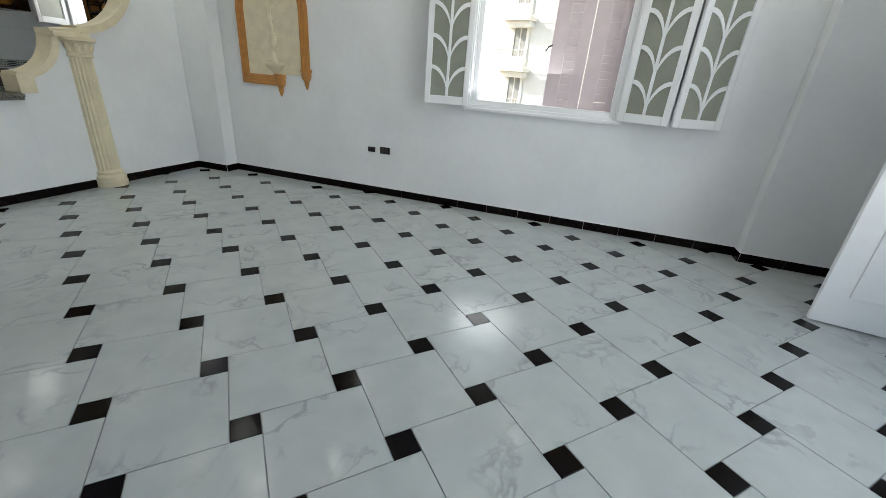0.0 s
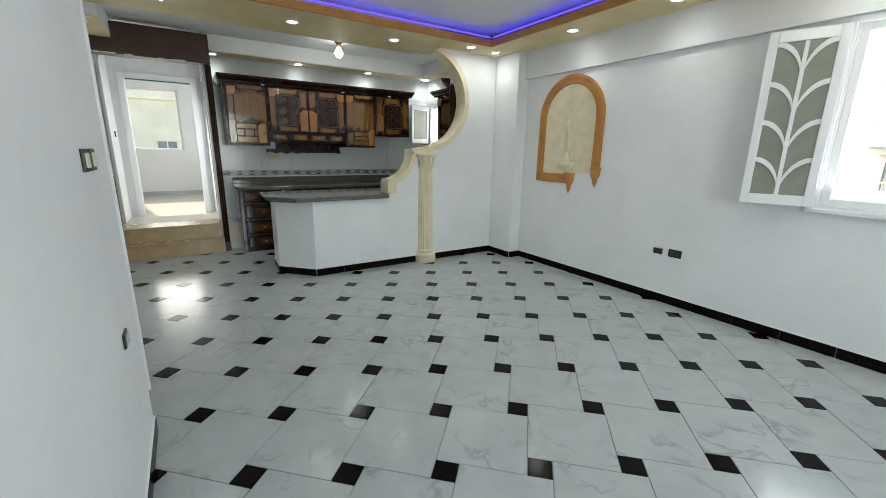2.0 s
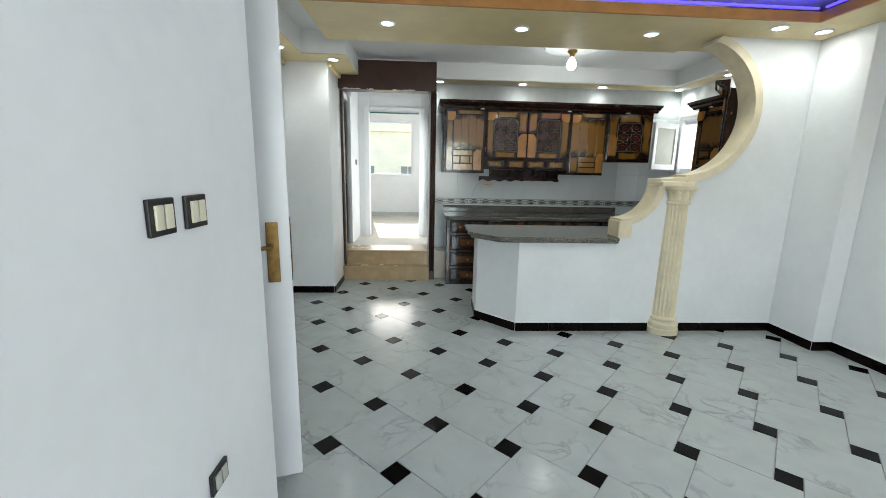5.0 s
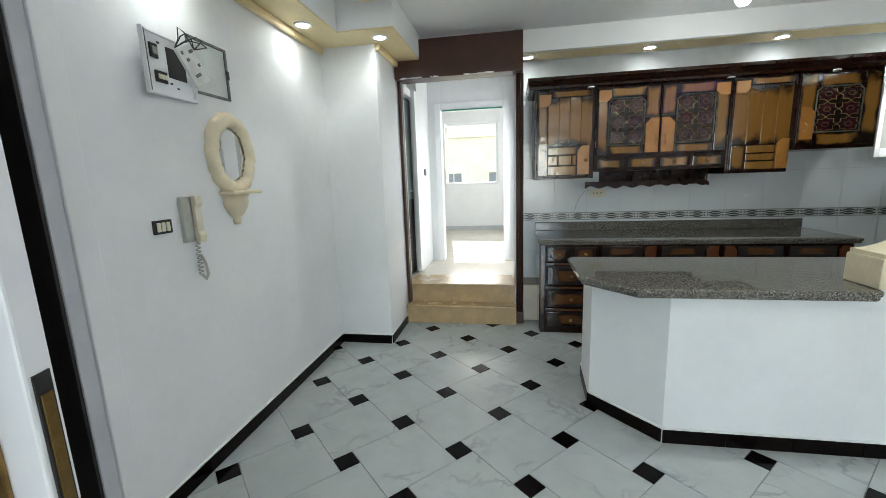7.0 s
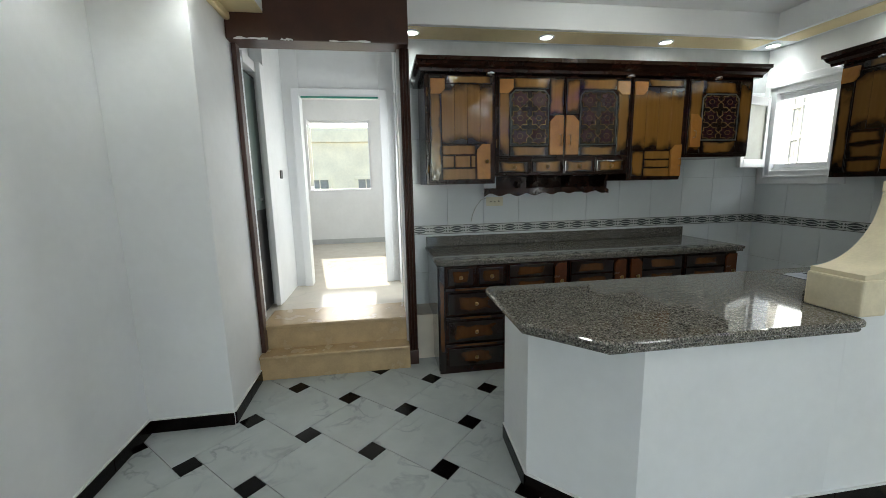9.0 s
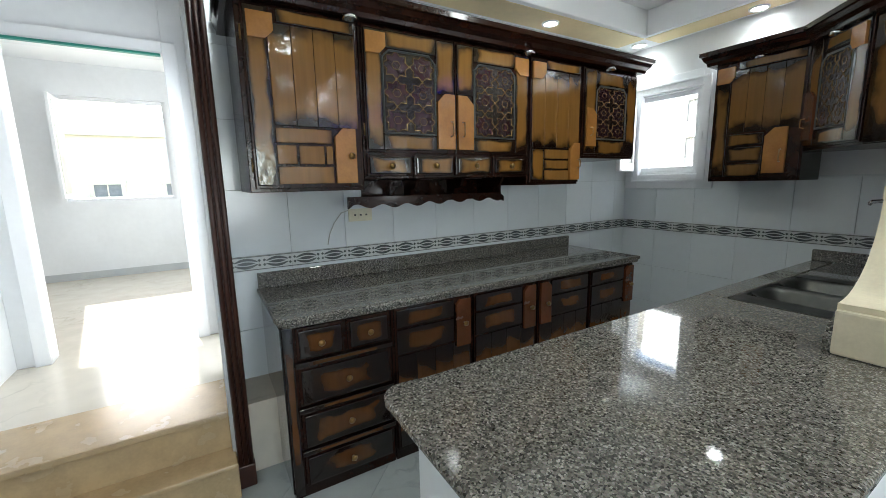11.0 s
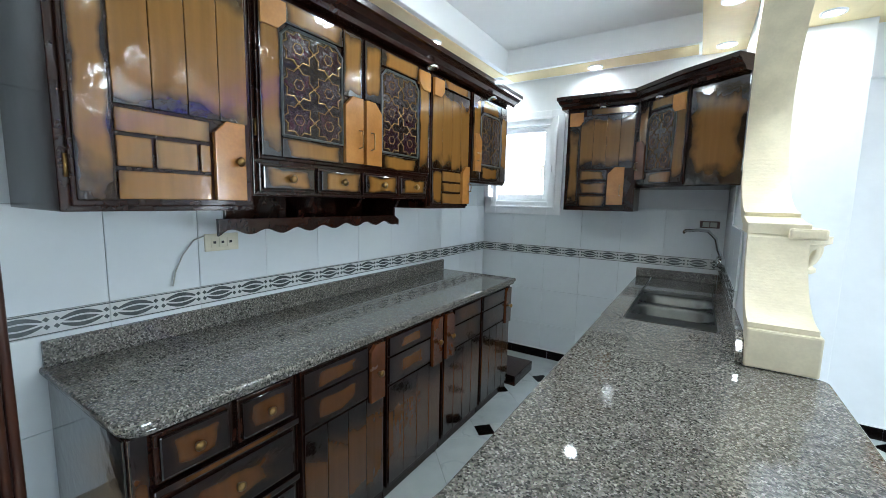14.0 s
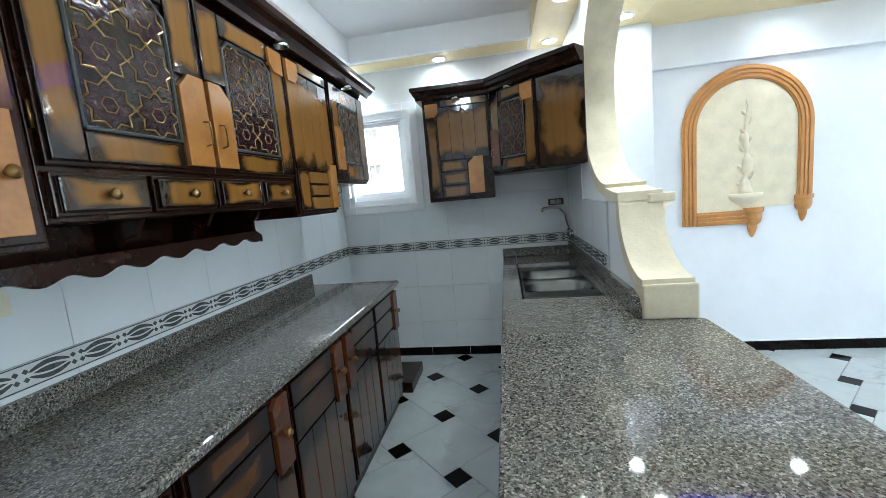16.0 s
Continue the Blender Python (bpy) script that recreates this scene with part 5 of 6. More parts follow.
# stair rail in the dim stairwell
rail = thing("stair_railing", (-2.6, -0.9, 0), "grey stair railing in the dark stairwell", "railing")
part("handrail", tube([(-3.98, -0.9, 2.61), (-2.86, -0.9, 1.65)], 0.024, 8), GREYP, rail)
part("lower_rail", tube([(-3.98, -0.9, 2.20), (-2.88, -0.9, 1.17)], 0.02, 8), GREYP, rail)
part("newel", tube([(-2.84, -0.9, 0.0), (-2.86, -0.9, 1.66)], 0.022, 8), GREYP, rail)
# Low light on the stair flight is painted as a darker grey.
setting("stairs", prism([(-3.99, 0.0), (-2.70, 0.0), (-2.70, 0.86), (-3.99, 2.06)], "y", -1.45, -0.93), mat("shade_dark_stair_side", (0.22, 0.21, 0.20), 0.7, vary=0.2, scale=3, bump=0.1), "plastered side of the stair flight, coloured dark for its shade", "stairs")
# white door leaf at the room's east end
el = thing("panelled_door", (3.0, 4.43, 0.01), "white panelled door leaf standing open", "door")
ME = face_frame((2.62, 4.50), (0.85, -0.14), (-0.14, -0.85))
part("leaf", turned(boxes((0, 0.86, -0.02, 0.02, 0.012, 2.06), bevel=0.004), ME), WHITE, el)
for z0, z1 in ((0.22, 0.92), (1.05, 1.9)):
    part("panel", turned(boxes((0.14, 0.72, -0.027, -0.0205, z0, z1), bevel=0.003), ME), WHITE, el)

# ---- ceiling ornament and lamps ----
DC, DZ = Vector((-1.50, 3.66)), 2.75


def ring_piece(name_bm, r, a0, a1, w, cx=DC.x, cy=DC.y):
    n = max(4, int(abs(a1 - a0) / 6))
    return prism(arc(cx, cy, r + w / 2, a0, a1, n) + arc(cx, cy, r - w / 2, a1, a0, n), "z", DZ, CEILZ - 0.001)


def two_tone(bm, name, label):
    """A hung ceiling piece: ochre sides, cream underside."""
    me = finish(name, bm, OCHRE)
    me.materials.append(CREAM)
    for p in me.polygons:
        if p.normal.z < -0.9:
            p.material_index = 1
    ob = new(name, me)
    return tagged(ob, label, "ceiling ornament", "ceiling ornament pieces")


two_tone(prism(arc(DC.x, DC.y, 0.275, 0, 352, 44), "z", DZ - 0.05, CEILZ - 0.001), "ceiling_disc", "round ochre and cream ceiling disc with a central lamp")
two_tone(ring_piece("", 0.80, 152, 44, 0.14), "ceiling_arc", "long curved ochre and cream ceiling band")
two_tone(prism([(-0.99, 4.16), (-0.86, 4.22), (-0.76, 4.10), (-0.66, 3.88), (-0.62, 3.70), (-0.52, 3.56), (-0.36, 3.44), (-0.20, 3.40), (-0.20, 3.28), (-0.42, 3.32), (-0.62, 3.44), (-0.74, 3.62), (-0.78, 3.82), (-0.86, 3.98), (-0.98, 4.08)], "z", DZ, CEILZ - 0.001), "ceiling_scroll", "S-shaped ochre and cream ceiling band")
two_tone(ring_piece("", 0.80, 196, 164, 0.15), "ceiling_block", "short ochre and cream ceiling block")
two_tone(ring_piece("", 0.72, 236, 216, 0.15), "ceiling_block", "short ochre and cream ceiling block")
two_tone(prism([(-2.02, 3.04), (-1.87, 2.93), (-1.76, 2.86), (-1.68, 2.96), (-1.80, 3.08), (-1.90, 3.16)], "z", DZ, CEILZ - 0.001), "ceiling_scroll", "short ochre and cream ceiling block")
for x, y in ((0.25, 3.96), (0.54, 4.22), (0.81, 4.45)):
    two_tone(prism(arc(x, y, 0.12, 0, 345, 23), "z", DZ, CEILZ - 0.001), "ceiling_button", "round ochre and cream ceiling drop with a lamp")


def make_spot(r):
    lamp = thing("recessed_spotlight", (0, 0, 0), "round white recessed ceiling spotlight, lit", "spotlight", "ceiling spotlights")
    part("ring", lathe([(r * 0.72, -0.004), (r * 0.80, -0.012), (r, -0.010), (r * 1.02, -0.002), (r * 1.02, -0.0005)], 0, 0, 24), WHITE, lamp, smooth=True)
    part("lens", lathe([(0.0, -0.009), (r * 0.5, -0.0085), (r * 0.74, -0.006)], 0, 0, 24), LED, lamp, smooth=True)
    return lamp


spot = make_spot(0.062)
SPOTS = [(-3.68, 1.70, SOF), (-3.68, 2.80, SOF), (-3.68, 3.91, SOF), (-3.42, 4.81, SOF), (-3.46, 5.22, SOF), (-2.27, 5.25, SOF), (-1.21, 5.25, SOF), (-0.13, 5.25, SOF), (0.93, 5.25, SOF), (2.0, 5.25, SOF),
         (-5.72, 2.22, SOF - 0.004), (-5.72, 3.33, SOF - 0.004), (-5.735, 4.43, SOF - 0.004), (-5.725, 5.50, SOF - 0.004), (-4.85, 5.53, SOF - 0.004), (-3.955, 5.50, SOF), (-3.955, 4.76, SOF), (-4.33, 0.60, SOF - 0.03), (-4.72, 1.04, SOF - 0.03), (-3.2, 0.60, SOF - 0.03), (-5.1, 0.72, SOF - 0.03),
         (-1.98, 3.08, DZ), (-2.29, 3.62, DZ), (-2.15, 4.11, DZ), (-0.92, 4.12, DZ), (0.25, 3.96, DZ), (0.54, 4.22, DZ), (0.81, 4.45, DZ)]
for k, (x, y, z) in enumerate(SPOTS):
    if k == 0:
        spot.location = (x, y, z)
    else:
        copy_thing(spot, pose(x, y, z))
bigspot = make_spot(0.125)
bigspot["label"] = "large round white ceiling lamp in the disc, lit"
bigspot.location = (DC.x, DC.y, DZ - 0.05)
LAMP_W = 1.55
sd = bpy.data.lights.new("spotlight_beam", "SPOT")
sd.energy, sd.spot_size, sd.spot_blend, sd.shadow_soft_size, sd.color = LAMP_W, radians(125), 0.6, 0.04, (0.95, 1.0, 0.975)
kd = bpy.data.lights.new("kitchen_spot_beam", "SPOT")
kd.energy, kd.spot_size, kd.spot_blend, kd.shadow_soft_size, kd.color = LAMP_W * 1.9, radians(125), 0.6, 0.04, (0.95, 1.0, 0.975)
for x, y, z in SPOTS:
    b = new("spotlight_beam", kd if x < -3.6 and y > 1.5 else sd)
    b.location = (x, y, z - 0.02)

rose = thing("ceiling_rose_lamp", (-4.79, 3.64, TRAY), "plaster ceiling rose with a bare glowing bulb", "ceiling lamp")
part("rose", lathe([(0.0, TRAY - 0.03), (0.10, TRAY - 0.03), (0.12, TRAY - 0.02), (0.17, TRAY - 0.024), (0.20, TRAY - 0.012), (0.29, TRAY - 0.014), (0.31, TRAY - 0.001)], -4.79, 3.64, 36), CEIL, rose, smooth=True)
part("holder", lathe([(0.05, TRAY - 0.03), (0.055, TRAY - 0.05), (0.03, TRAY - 0.07), (0.022, TRAY - 0.11), (0.0, TRAY - 0.11)], -4.79, 3.64, 18), BRASS, rose, smooth=True)
part("bulb", lathe([(0.02, TRAY - 0.11), (0.035, TRAY - 0.14), (0.05, TRAY - 0.17), (0.05, TRAY - 0.20), (0.03, TRAY - 0.23), (0.0, TRAY - 0.236)], -4.79, 3.64, 20), BULB, rose, smooth=True)
bl = bpy.data.lights.new("bulb_light", "POINT")
bl.energy, bl.shadow_soft_size, bl.color = 1.2, 0.05, (0.96, 1.0, 0.98)
new("bulb_light", bl).location = (-4.79, 3.64, TRAY - 0.27)

# ---- wall fixtures ----


def plate(name, x0, x1, z0, z1, y, n, body, keys, kcol, label, category, group=""):
    """A switch or socket plate on a wall that faces n (+1 north, -1 south) at y."""
    def yy(a, b):
        return (y + n * a, y + n * b) if n > 0 else (y - b, y - a)
    ob = thing(name, ((x0 + x1) / 2, y, (z0 + z1) / 2), label, category, group)
    part("plate", boxes((x0, x1, *yy(0.0005, 0.010), z0, z1), bevel=0.003), body, ob)
    w = (x1 - x0) * 0.76 / keys
    for k in range(keys):
        a = x0 + (x1 - x0) * 0.12 + k * w
        part("rocker", boxes((a + 0.003, a + w - 0.003, *yy(0.010, 0.015), z0 + (z1 - z0) * 0.17, z1 - (z1 - z0) * 0.17), bevel=0.002), kcol, ob)
    return ob


plate("wall_socket", -1.305, -1.215, 0.475, 0.53, N, -1, BLACKP, 3, BLACKP, "black oval wall socket above the skirting", "socket", "wall sockets")
plate("wall_socket", -1.155, -1.035, 0.47, 0.545, N, -1, BLACKP, 2, mat("worn_dark_insert", (0.05, 0.047, 0.042), 0.4, vary=0.3, scale=30), "black double wall socket", "socket", "wall sockets")
plate("light_switch", -1.132, -1.05, 1.335, 1.41, 1.46, 1, BLACKP, 2, IVORY, "black and ivory light switch", "switch", "light switches")
plate("light_switch", -1.008, -0.926, 1.335, 1.41, 1.46, 1, BLACKP, 2, IVORY, "black and ivory light switch", "switch", "light switches")
plate("wall_socket", -1.12, -1.04, 0.65, 0.71, 1.46, 1, BLACKP, 2, GREYP, "dark double wall socket near the floor", "socket", "wall sockets")
plate("light_switch", -3.11, -3.01, 1.302, 1.366, 0.46, 1, BLACKP, 3, IVORY, "black triple light switch with cream rockers", "switch", "light switches")
plate("kitchen_socket", -4.01, -3.88, 1.345, 1.40, NK - 0.012, -1, mat("dark_red_plate", (0.06, 0.018, 0.016), 0.3, vary=0.2, scale=20), 2, GREYP, "dark red double socket above the sink", "socket")
ks = thing("kitchen_socket", (W + 0.012, 2.940, 1.30), "ivory triple socket with a loose wire", "socket")
part("plate", boxes((W + 0.0125, W + 0.022, 2.860, 3.015, 1.262, 1.342), bevel=0.003), IVORY, ks)
for k in range(3):
    part("insert", boxes((W + 0.022, W + 0.027, 2.885 + k * 0.037, 2.915 + k * 0.037, 1.28, 1.325), bevel=0.002), IVORY, ks)
    part("pin_hole", boxes((W + 0.0272, W + 0.028, 2.894 + k * 0.037, 2.906 + k * 0.037, 1.297, 1.308)), BLACKP, ks)
part("wire", tube([(W + 0.02, 2.860, 1.335), (W + 0.03, 2.810, 1.32), (W + 0.035, 2.760, 1.26), (W + 0.03, 2.730, 1.19), (W + 0.035, 2.715, 1.13)], 0.003, 6), GREYP, ks, smooth=True)

ph = thing("intercom_phone", (-3.22, 0.46, 1.3), "grey-green wall intercom handset with a coiled cord", "intercom")
part("base", boxes((-3.265, -3.165, 0.4605, 0.485, 1.24, 1.465), bevel=0.006), GREYP, ph)
part("handset", prism([(0.488, 1.235), (0.515, 1.235), (0.52, 1.27), (0.508, 1.29), (0.508, 1.41), (0.52, 1.43), (0.515, 1.468), (0.488, 1.468)], "x", -3.262, -3.218, bevel=0.004), IVORY, ph)
part("cord", tube([(-3.225 + 0.012 * math.cos(k * 1.3), 0.49 + 0.010 * math.sin(k * 1.3), 1.235 - k * 0.0042) for k in range(40)], 0.0035, 5), GREYP, ph, smooth=True)
part("cord_loop", tube([(-3.225, 0.49, 1.07), (-3.245, 0.495, 1.04), (-3.27, 0.49, 1.06), (-3.26, 0.49, 1.12), (-3.235, 0.488, 1.17)], 0.007, 6), GREYP, ph, smooth=True)

mr = thing("oval_mirror", (-3.62, 0.46, 1.33), "small oval mirror in a carved cream plaster frame with a shelf", "mirror")
bm = bmesh.new()
rings = []
MC = (-3.585, 1.685)
for r_off, y in ((-0.052, 0.472), (-0.045, 0.490), (-0.02, 0.502), (0.01, 0.498), (0.03, 0.480), (0.034, 0.461)):
    ring = []
    for k in range(48):
        a = 2 * math.pi * k / 48
        wob = 0.004 * math.sin(k * 2.1) + 0.003 * math.sin(k * 5.3)
        ring.append(bm.verts.new((MC[0] + (0.163 + r_off + wob) * math.cos(a), y + 0.004 * math.sin(k * 3.3), MC[1] + (0.20 + r_off + wob) * math.sin(a))))
    rings.append(ring)
for a, b in zip(rings, rings[1:]):
    for k in range(48):
        bm.faces.new((a[k], a[(k + 1) % 48], b[(k + 1) % 48], b[k]))
bmesh.ops.recalc_face_normals(bm, faces=bm.faces[:])
part("frame", bm, PLASTER, mr, "carved plaster frame", smooth=True)
part("glass", prism([(MC[0] + 0.125 * math.cos(2 * math.pi * k / 40), MC[1] + 0.16 * math.sin(2 * math.pi * k / 40)) for k in range(40)], "y", 0.462, 0.468), MIRROR, mr)
part("shelf", boxes((-3.705, -3.45, 0.461, 0.56, 1.462, 1.482), bevel=0.008), PLASTER, mr)
bm = lathe([(0.0, 1.285), (0.025, 1.288), (0.035, 1.305), (0.03, 1.325), (0.06, 1.345), (0.085, 1.38), (0.10, 1.41), (0.095, 1.435), (0.11, 1.462)], 0, 0, 24, 0, math.pi)
bmesh.ops.scale(bm, vec=(1, 0.6, 1), verts=bm.verts[:])
bmesh.ops.translate(bm, vec=(-3.575, 0.461, 0), verts=bm.verts[:])
part("bracket", bm, PLASTER, mr, smooth=True)
for sx in (-1, 1):
    part("scroll", tube([(-3.575 + sx * (0.085 + 0.02 * math.cos(a)), 0.472, 1.505 + 0.022 * math.sin(a)) for a in [0.7 * k for k in range(9)]], 0.012, 8), PLASTER, mr, smooth=True)

fb = thing("fuse_box", (-3.35, 0.46, 1.9), "open white fuse box with a hanging cover and loose wires", "fuse box")
TRAYM = mat("dark_zinc", (0.16, 0.175, 0.17), 0.4, 0.5, vary=0.3, scale=30)
part("tray", frame_ring(-3.64, -3.36, 1.985, 2.262, 0.014, 0.461, 0.474), TRAYM, fb, "dark zinc box rim")
part("back", boxes((-3.626, -3.374, 0.4605, 0.464, 1.999, 2.248)), mat("grey_board", (0.56, 0.60, 0.59), 0.5, vary=0.15, scale=8), fb)
part("catch", boxes((-3.638, -3.622, 0.474, 0.480, 2.10, 2.145)), BLACKP, fb)
FC = Matrix.Translation((-3.36, 0.472, 1.925)) @ pose(0, 0, 0, 0, 0, 4)
part("cover", turned(boxes((0, 0.30, 0, 0.008, 0.0, 0.275), bevel=0.003), FC), WHITE, fb, "white plastic cover swung open")
rim = part("cover_rim", turned(boxes((0, 0.016, 0.008, 0.022, 0.0, 0.275), (0.284, 0.30, 0.008, 0.022, 0.0, 0.275), (0.016, 0.284, 0.008, 0.022, 0.0, 0.016), (0.016, 0.284, 0.008, 0.022, 0.259, 0.275), bevel=0.003), FC), WHITE, fb)
# Dark strip paints the shadow line along the cover rim.
part("rim_shadow_strip", turned(boxes((0.289, 0.295, 0.0222, 0.0228, 0.01, 0.265)), FC), TRAYM, fb)
for u0, z, w, h in ((0.222, 0.155, 0.042, 0.062), (0.185, 0.055, 0.066, 0.05)):
    b = part("breaker", turned(boxes((u0, u0 + w, 0.0085, 0.018, z, z + h), bevel=0.003), FC), BLACKP, fb)
    for k in range(3):
        part("toggle", turned(boxes((u0 + 0.006 + k * (w - 0.012) / 3, u0 + 0.002 + (k + 1) * (w - 0.012) / 3, 0.0183, 0.024, z + 0.015, z + h - 0.015), bevel=0.001), FC), IVORY if z < 0.1 else GREYP, b)
for u0, z in ((0.15, 0.06), (0.11, 0.045), (0.20, 0.225)):
    part("screw", turned(boxes((u0, u0 + 0.012, 0.0085, 0.0105, z, z + 0.008)), FC), BLACKP, fb)
# Black sheet paints the darkness inside the cover's opening.
part("opening", turned(boxes((0.05, 0.165, 0.0085, 0.0095, 0.09, 0.225)), FC), BLACKP, fb)
HB = Matrix.Translation((-3.285, 0.54, 2.085)) @ pose(0, 0, 0, 8, 30, 6)
hb = part("hanging_board", turned(boxes((-0.058, 0.058, 0, 0.016, -0.09, 0.09), bevel=0.004), HB), mat("grey_white_plastic", (0.66, 0.68, 0.66), 0.45, vary=0.2, scale=25), fb)
for bx, bz, bw in ((-0.03, 0.055, 0.03), (0.02, 0.03, 0.018), (-0.035, -0.01, 0.014), (0.01, -0.045, 0.04), (0.035, 0.065, 0.012)):
    part("terminal", turned(boxes((bx - bw / 2, bx + bw / 2, 0.0162, 0.020, bz - 0.007, bz + 0.007)), HB), TRAYM, hb)
for k, (px, pz) in enumerate(((-3.22, 2.235), (-3.33, 2.225), (-3.36, 2.205), (-3.26, 2.22))):
    part("wire", tube([(-3.25, 0.495, 2.16), (-3.25 + (px + 3.25) * 0.4, 0.53, 2.19 + 0.006 * k), (px, 0.55, pz), (px - 0.03, 0.555, pz - 0.012), (-3.30, 0.555, 2.16)], 0.003, 5), BLACKP, fb, smooth=True)

# ---- outside ----


def facade(name, x0, x1, y, z0, z1, depth, material, bays, label, nx=0.0):
    """A block of flats; bays: (x, width, with a balcony)."""
    ob = thing(name, ((x0 + x1) / 2, y, z0), label, "building")
    part("wall", boxes((x0, x1, y, y + depth, z0, z1)), material, ob)
    part("parapet", boxes((x0 - 0.15, x1 + 0.15, y - 0.2, y + depth, z1, z1 + 0.9), bevel=0.03), material, ob)
    for floor_z in np.arange(z0 + 0.6, z1 - 2.4, 2.55):
        for bx, bw, bal in bays:
            fz = float(floor_z)
            w = part("window", boxes((bx - bw / 2, bx + bw / 2, y - 0.02, y + 0.01, fz + (0.2 if bal else 0.9), fz + 2.3)), SHUTDARK, ob)
            part("surround", boxes((bx - bw / 2 - 0.18, bx - bw / 2, y - 0.07, y - 0.001, fz + 0.1, fz + 2.5), (bx + bw / 2, bx + bw / 2 + 0.18, y - 0.07, y - 0.001, fz + 0.1, fz + 2.5), (bx - bw / 2 - 0.25, bx + bw / 2 + 0.25, y - 0.14, y - 0.001, fz + 2.3, fz + 2.5), bevel=0.01), material, w)
            part("mullion", boxes((bx - 0.03, bx + 0.03, y - 0.035, y - 0.021, fz + 0.2, fz + 2.3)), material, w)
            if bal:
                b = part("balcony", boxes((bx - bw / 2 - 0.5, bx + bw / 2 + 0.5, y - 0.9, y - 0.001, fz - 0.15, fz + 0.05), (bx - bw / 2 - 0.5, bx + bw / 2 + 0.5, y - 0.9, y - 0.8, fz + 0.05, fz + 0.62), (bx - bw / 2 - 0.4, bx + bw / 2 + 0.4, y - 0.6, y - 0.001, fz - 0.45, fz - 0.15), bevel=0.03), material, ob)
                bm = bmesh.new()
                tube([(bx - bw / 2 - 0.58, y - 0.87, fz + 0.95), (bx + bw / 2 + 0.58, y - 0.87, fz + 0.95)], 0.03, 6, bm)
                for k in range(13):
                    xx = bx - bw / 2 - 0.55 + (bw + 1.1) * k / 12
                    tube([(xx, y - 0.87, fz + 0.05), (xx, y - 0.87, fz + 0.95)], 0.015, 4, bm)
                part("railing", bm, GREYP, b)
    return ob


across = facade("apartment_building", -60.0, 22.0, 27.0, -6.22, 14.0, 8, FACADE2, [(-40, 0.9, True), (-33, 0.9, False), (-27, 0.9, True), (-20, 0.9, False), (-14, 0.9, True), (-8, 0.8, False), (-3.35, 0.75, True), (-0.3, 0.9, False), (4.5, 0.9, True), (9, 0.9, False)], "pale plastered block of flats with balconies across the street")
across.matrix_basis = pose(-3.35, 27.0, -6.22, rz=-18) @ Matrix.Translation((-19.0 + 3.35, 0, 0))
fw = facade("apartment_building", -9.0, 9.0, 0.0, -6.22, 4.2, 6, FACADE, [(-4, 1.1, False), (-1.0, 1.0, False), (1.2, 1.0, False), (4, 1.1, False)], "low sunlit block of flats beyond the far window")
fw.matrix_basis = pose(-30.0, 2.0, -6.22, rz=90) @ pose(0, 0, 0)

# ---- skirting tiles ----
skirt_mesh = finish("skirting_tile", boxes((0.0015, 0.3285, 0, 0.011, 0.0, 0.082), bevel=0.0015, seg=1), SKIRT)
skirting = tagged(new("baseboard"), "black glazed skirting tiles with a white filler line", "baseboard", kind="structure")
CAULKS = bmesh.new()


def run(p0, p1):
    """Skirting along a wall foot; the wall lies to the right of the way from p0 to p1."""
    p0, p1 = Vector(p0), Vector(p1)
    d = p1 - p0
    L, a = d.length, math.degrees(math.atan2(d.y, d.x))
    n = max(1, round(L / 0.33))
    for k in range(n):
        m = pose(p0.x, p0.y, 0.0005, rz=a) @ Matrix.Translation((k * L / n, 0, 0)) @ Matrix.Diagonal((L / n / 0.33, 1, 1, 1))
        put("skirting_tile", skirt_mesh, m, skirting)
    v = box(CAULKS, 0, L, 0, 0.009, 0.0825, 0.0915)
    bmesh.ops.transform(CAULKS, matrix=pose(p0.x, p0.y, 0, rz=a), verts=v)


run((2.48, N), (-3.22, N))
run((-3.22, N), (-3.22, 5.41))
run((-3.22, 5.41), (XP, 5.41))
run((XP, 5.41), (XP, 4.47))
run((XP, 4.18), (XP, 2.887))
run((XP, 2.887), (-4.02, 2.555))
run((-4.02, 2.555), (-4.43, 2.575))
run((3.5, 5.44), (2.48, 5.44))
run((2.48, 5.44), (2.48, N))
run((-1.46, 1.46), (0.2, 1.46))
run((-4.86, 0.46), (-2.75, 0.46))
run((-4.86, 0.95), (-4.86, 0.46))
run((-5.42, 0.95), (-4.86, 0.95))
run((-4.43, NK - 0.012), (W + 0.012, NK - 0.012))
part("filler_line", CAULKS, CAULK, skirting)

# ---- kitchen wall tiles and frieze ----
wall_tiles = tagged(new("kitchen_wall_tiles"), "white glazed kitchen wall tiles with a patterned frieze", "wall tiles", kind="structure")
TW = 0.332
BZ0, BZ1 = 1.022, 1.104


def wt(w, h):
    return finish("wall_tile", boxes((0.001, w - 0.001, -0.011, 0.0, 0.001, h - 0.001), bevel=0.0012, seg=1), KTILE)


LOW_H, TOP_H = 0.3445, 0.372
low_mesh, high_mesh = wt(TW, LOW_H), wt(TW, TOP_H)


def frieze_mesh():
    me = finish("frieze_tile", boxes((0.0005, TW - 0.0005, -0.012, 0.0, 0.0, BZ1 - BZ0 - 0.001), bevel=0.001, seg=1), BAND)
    return me


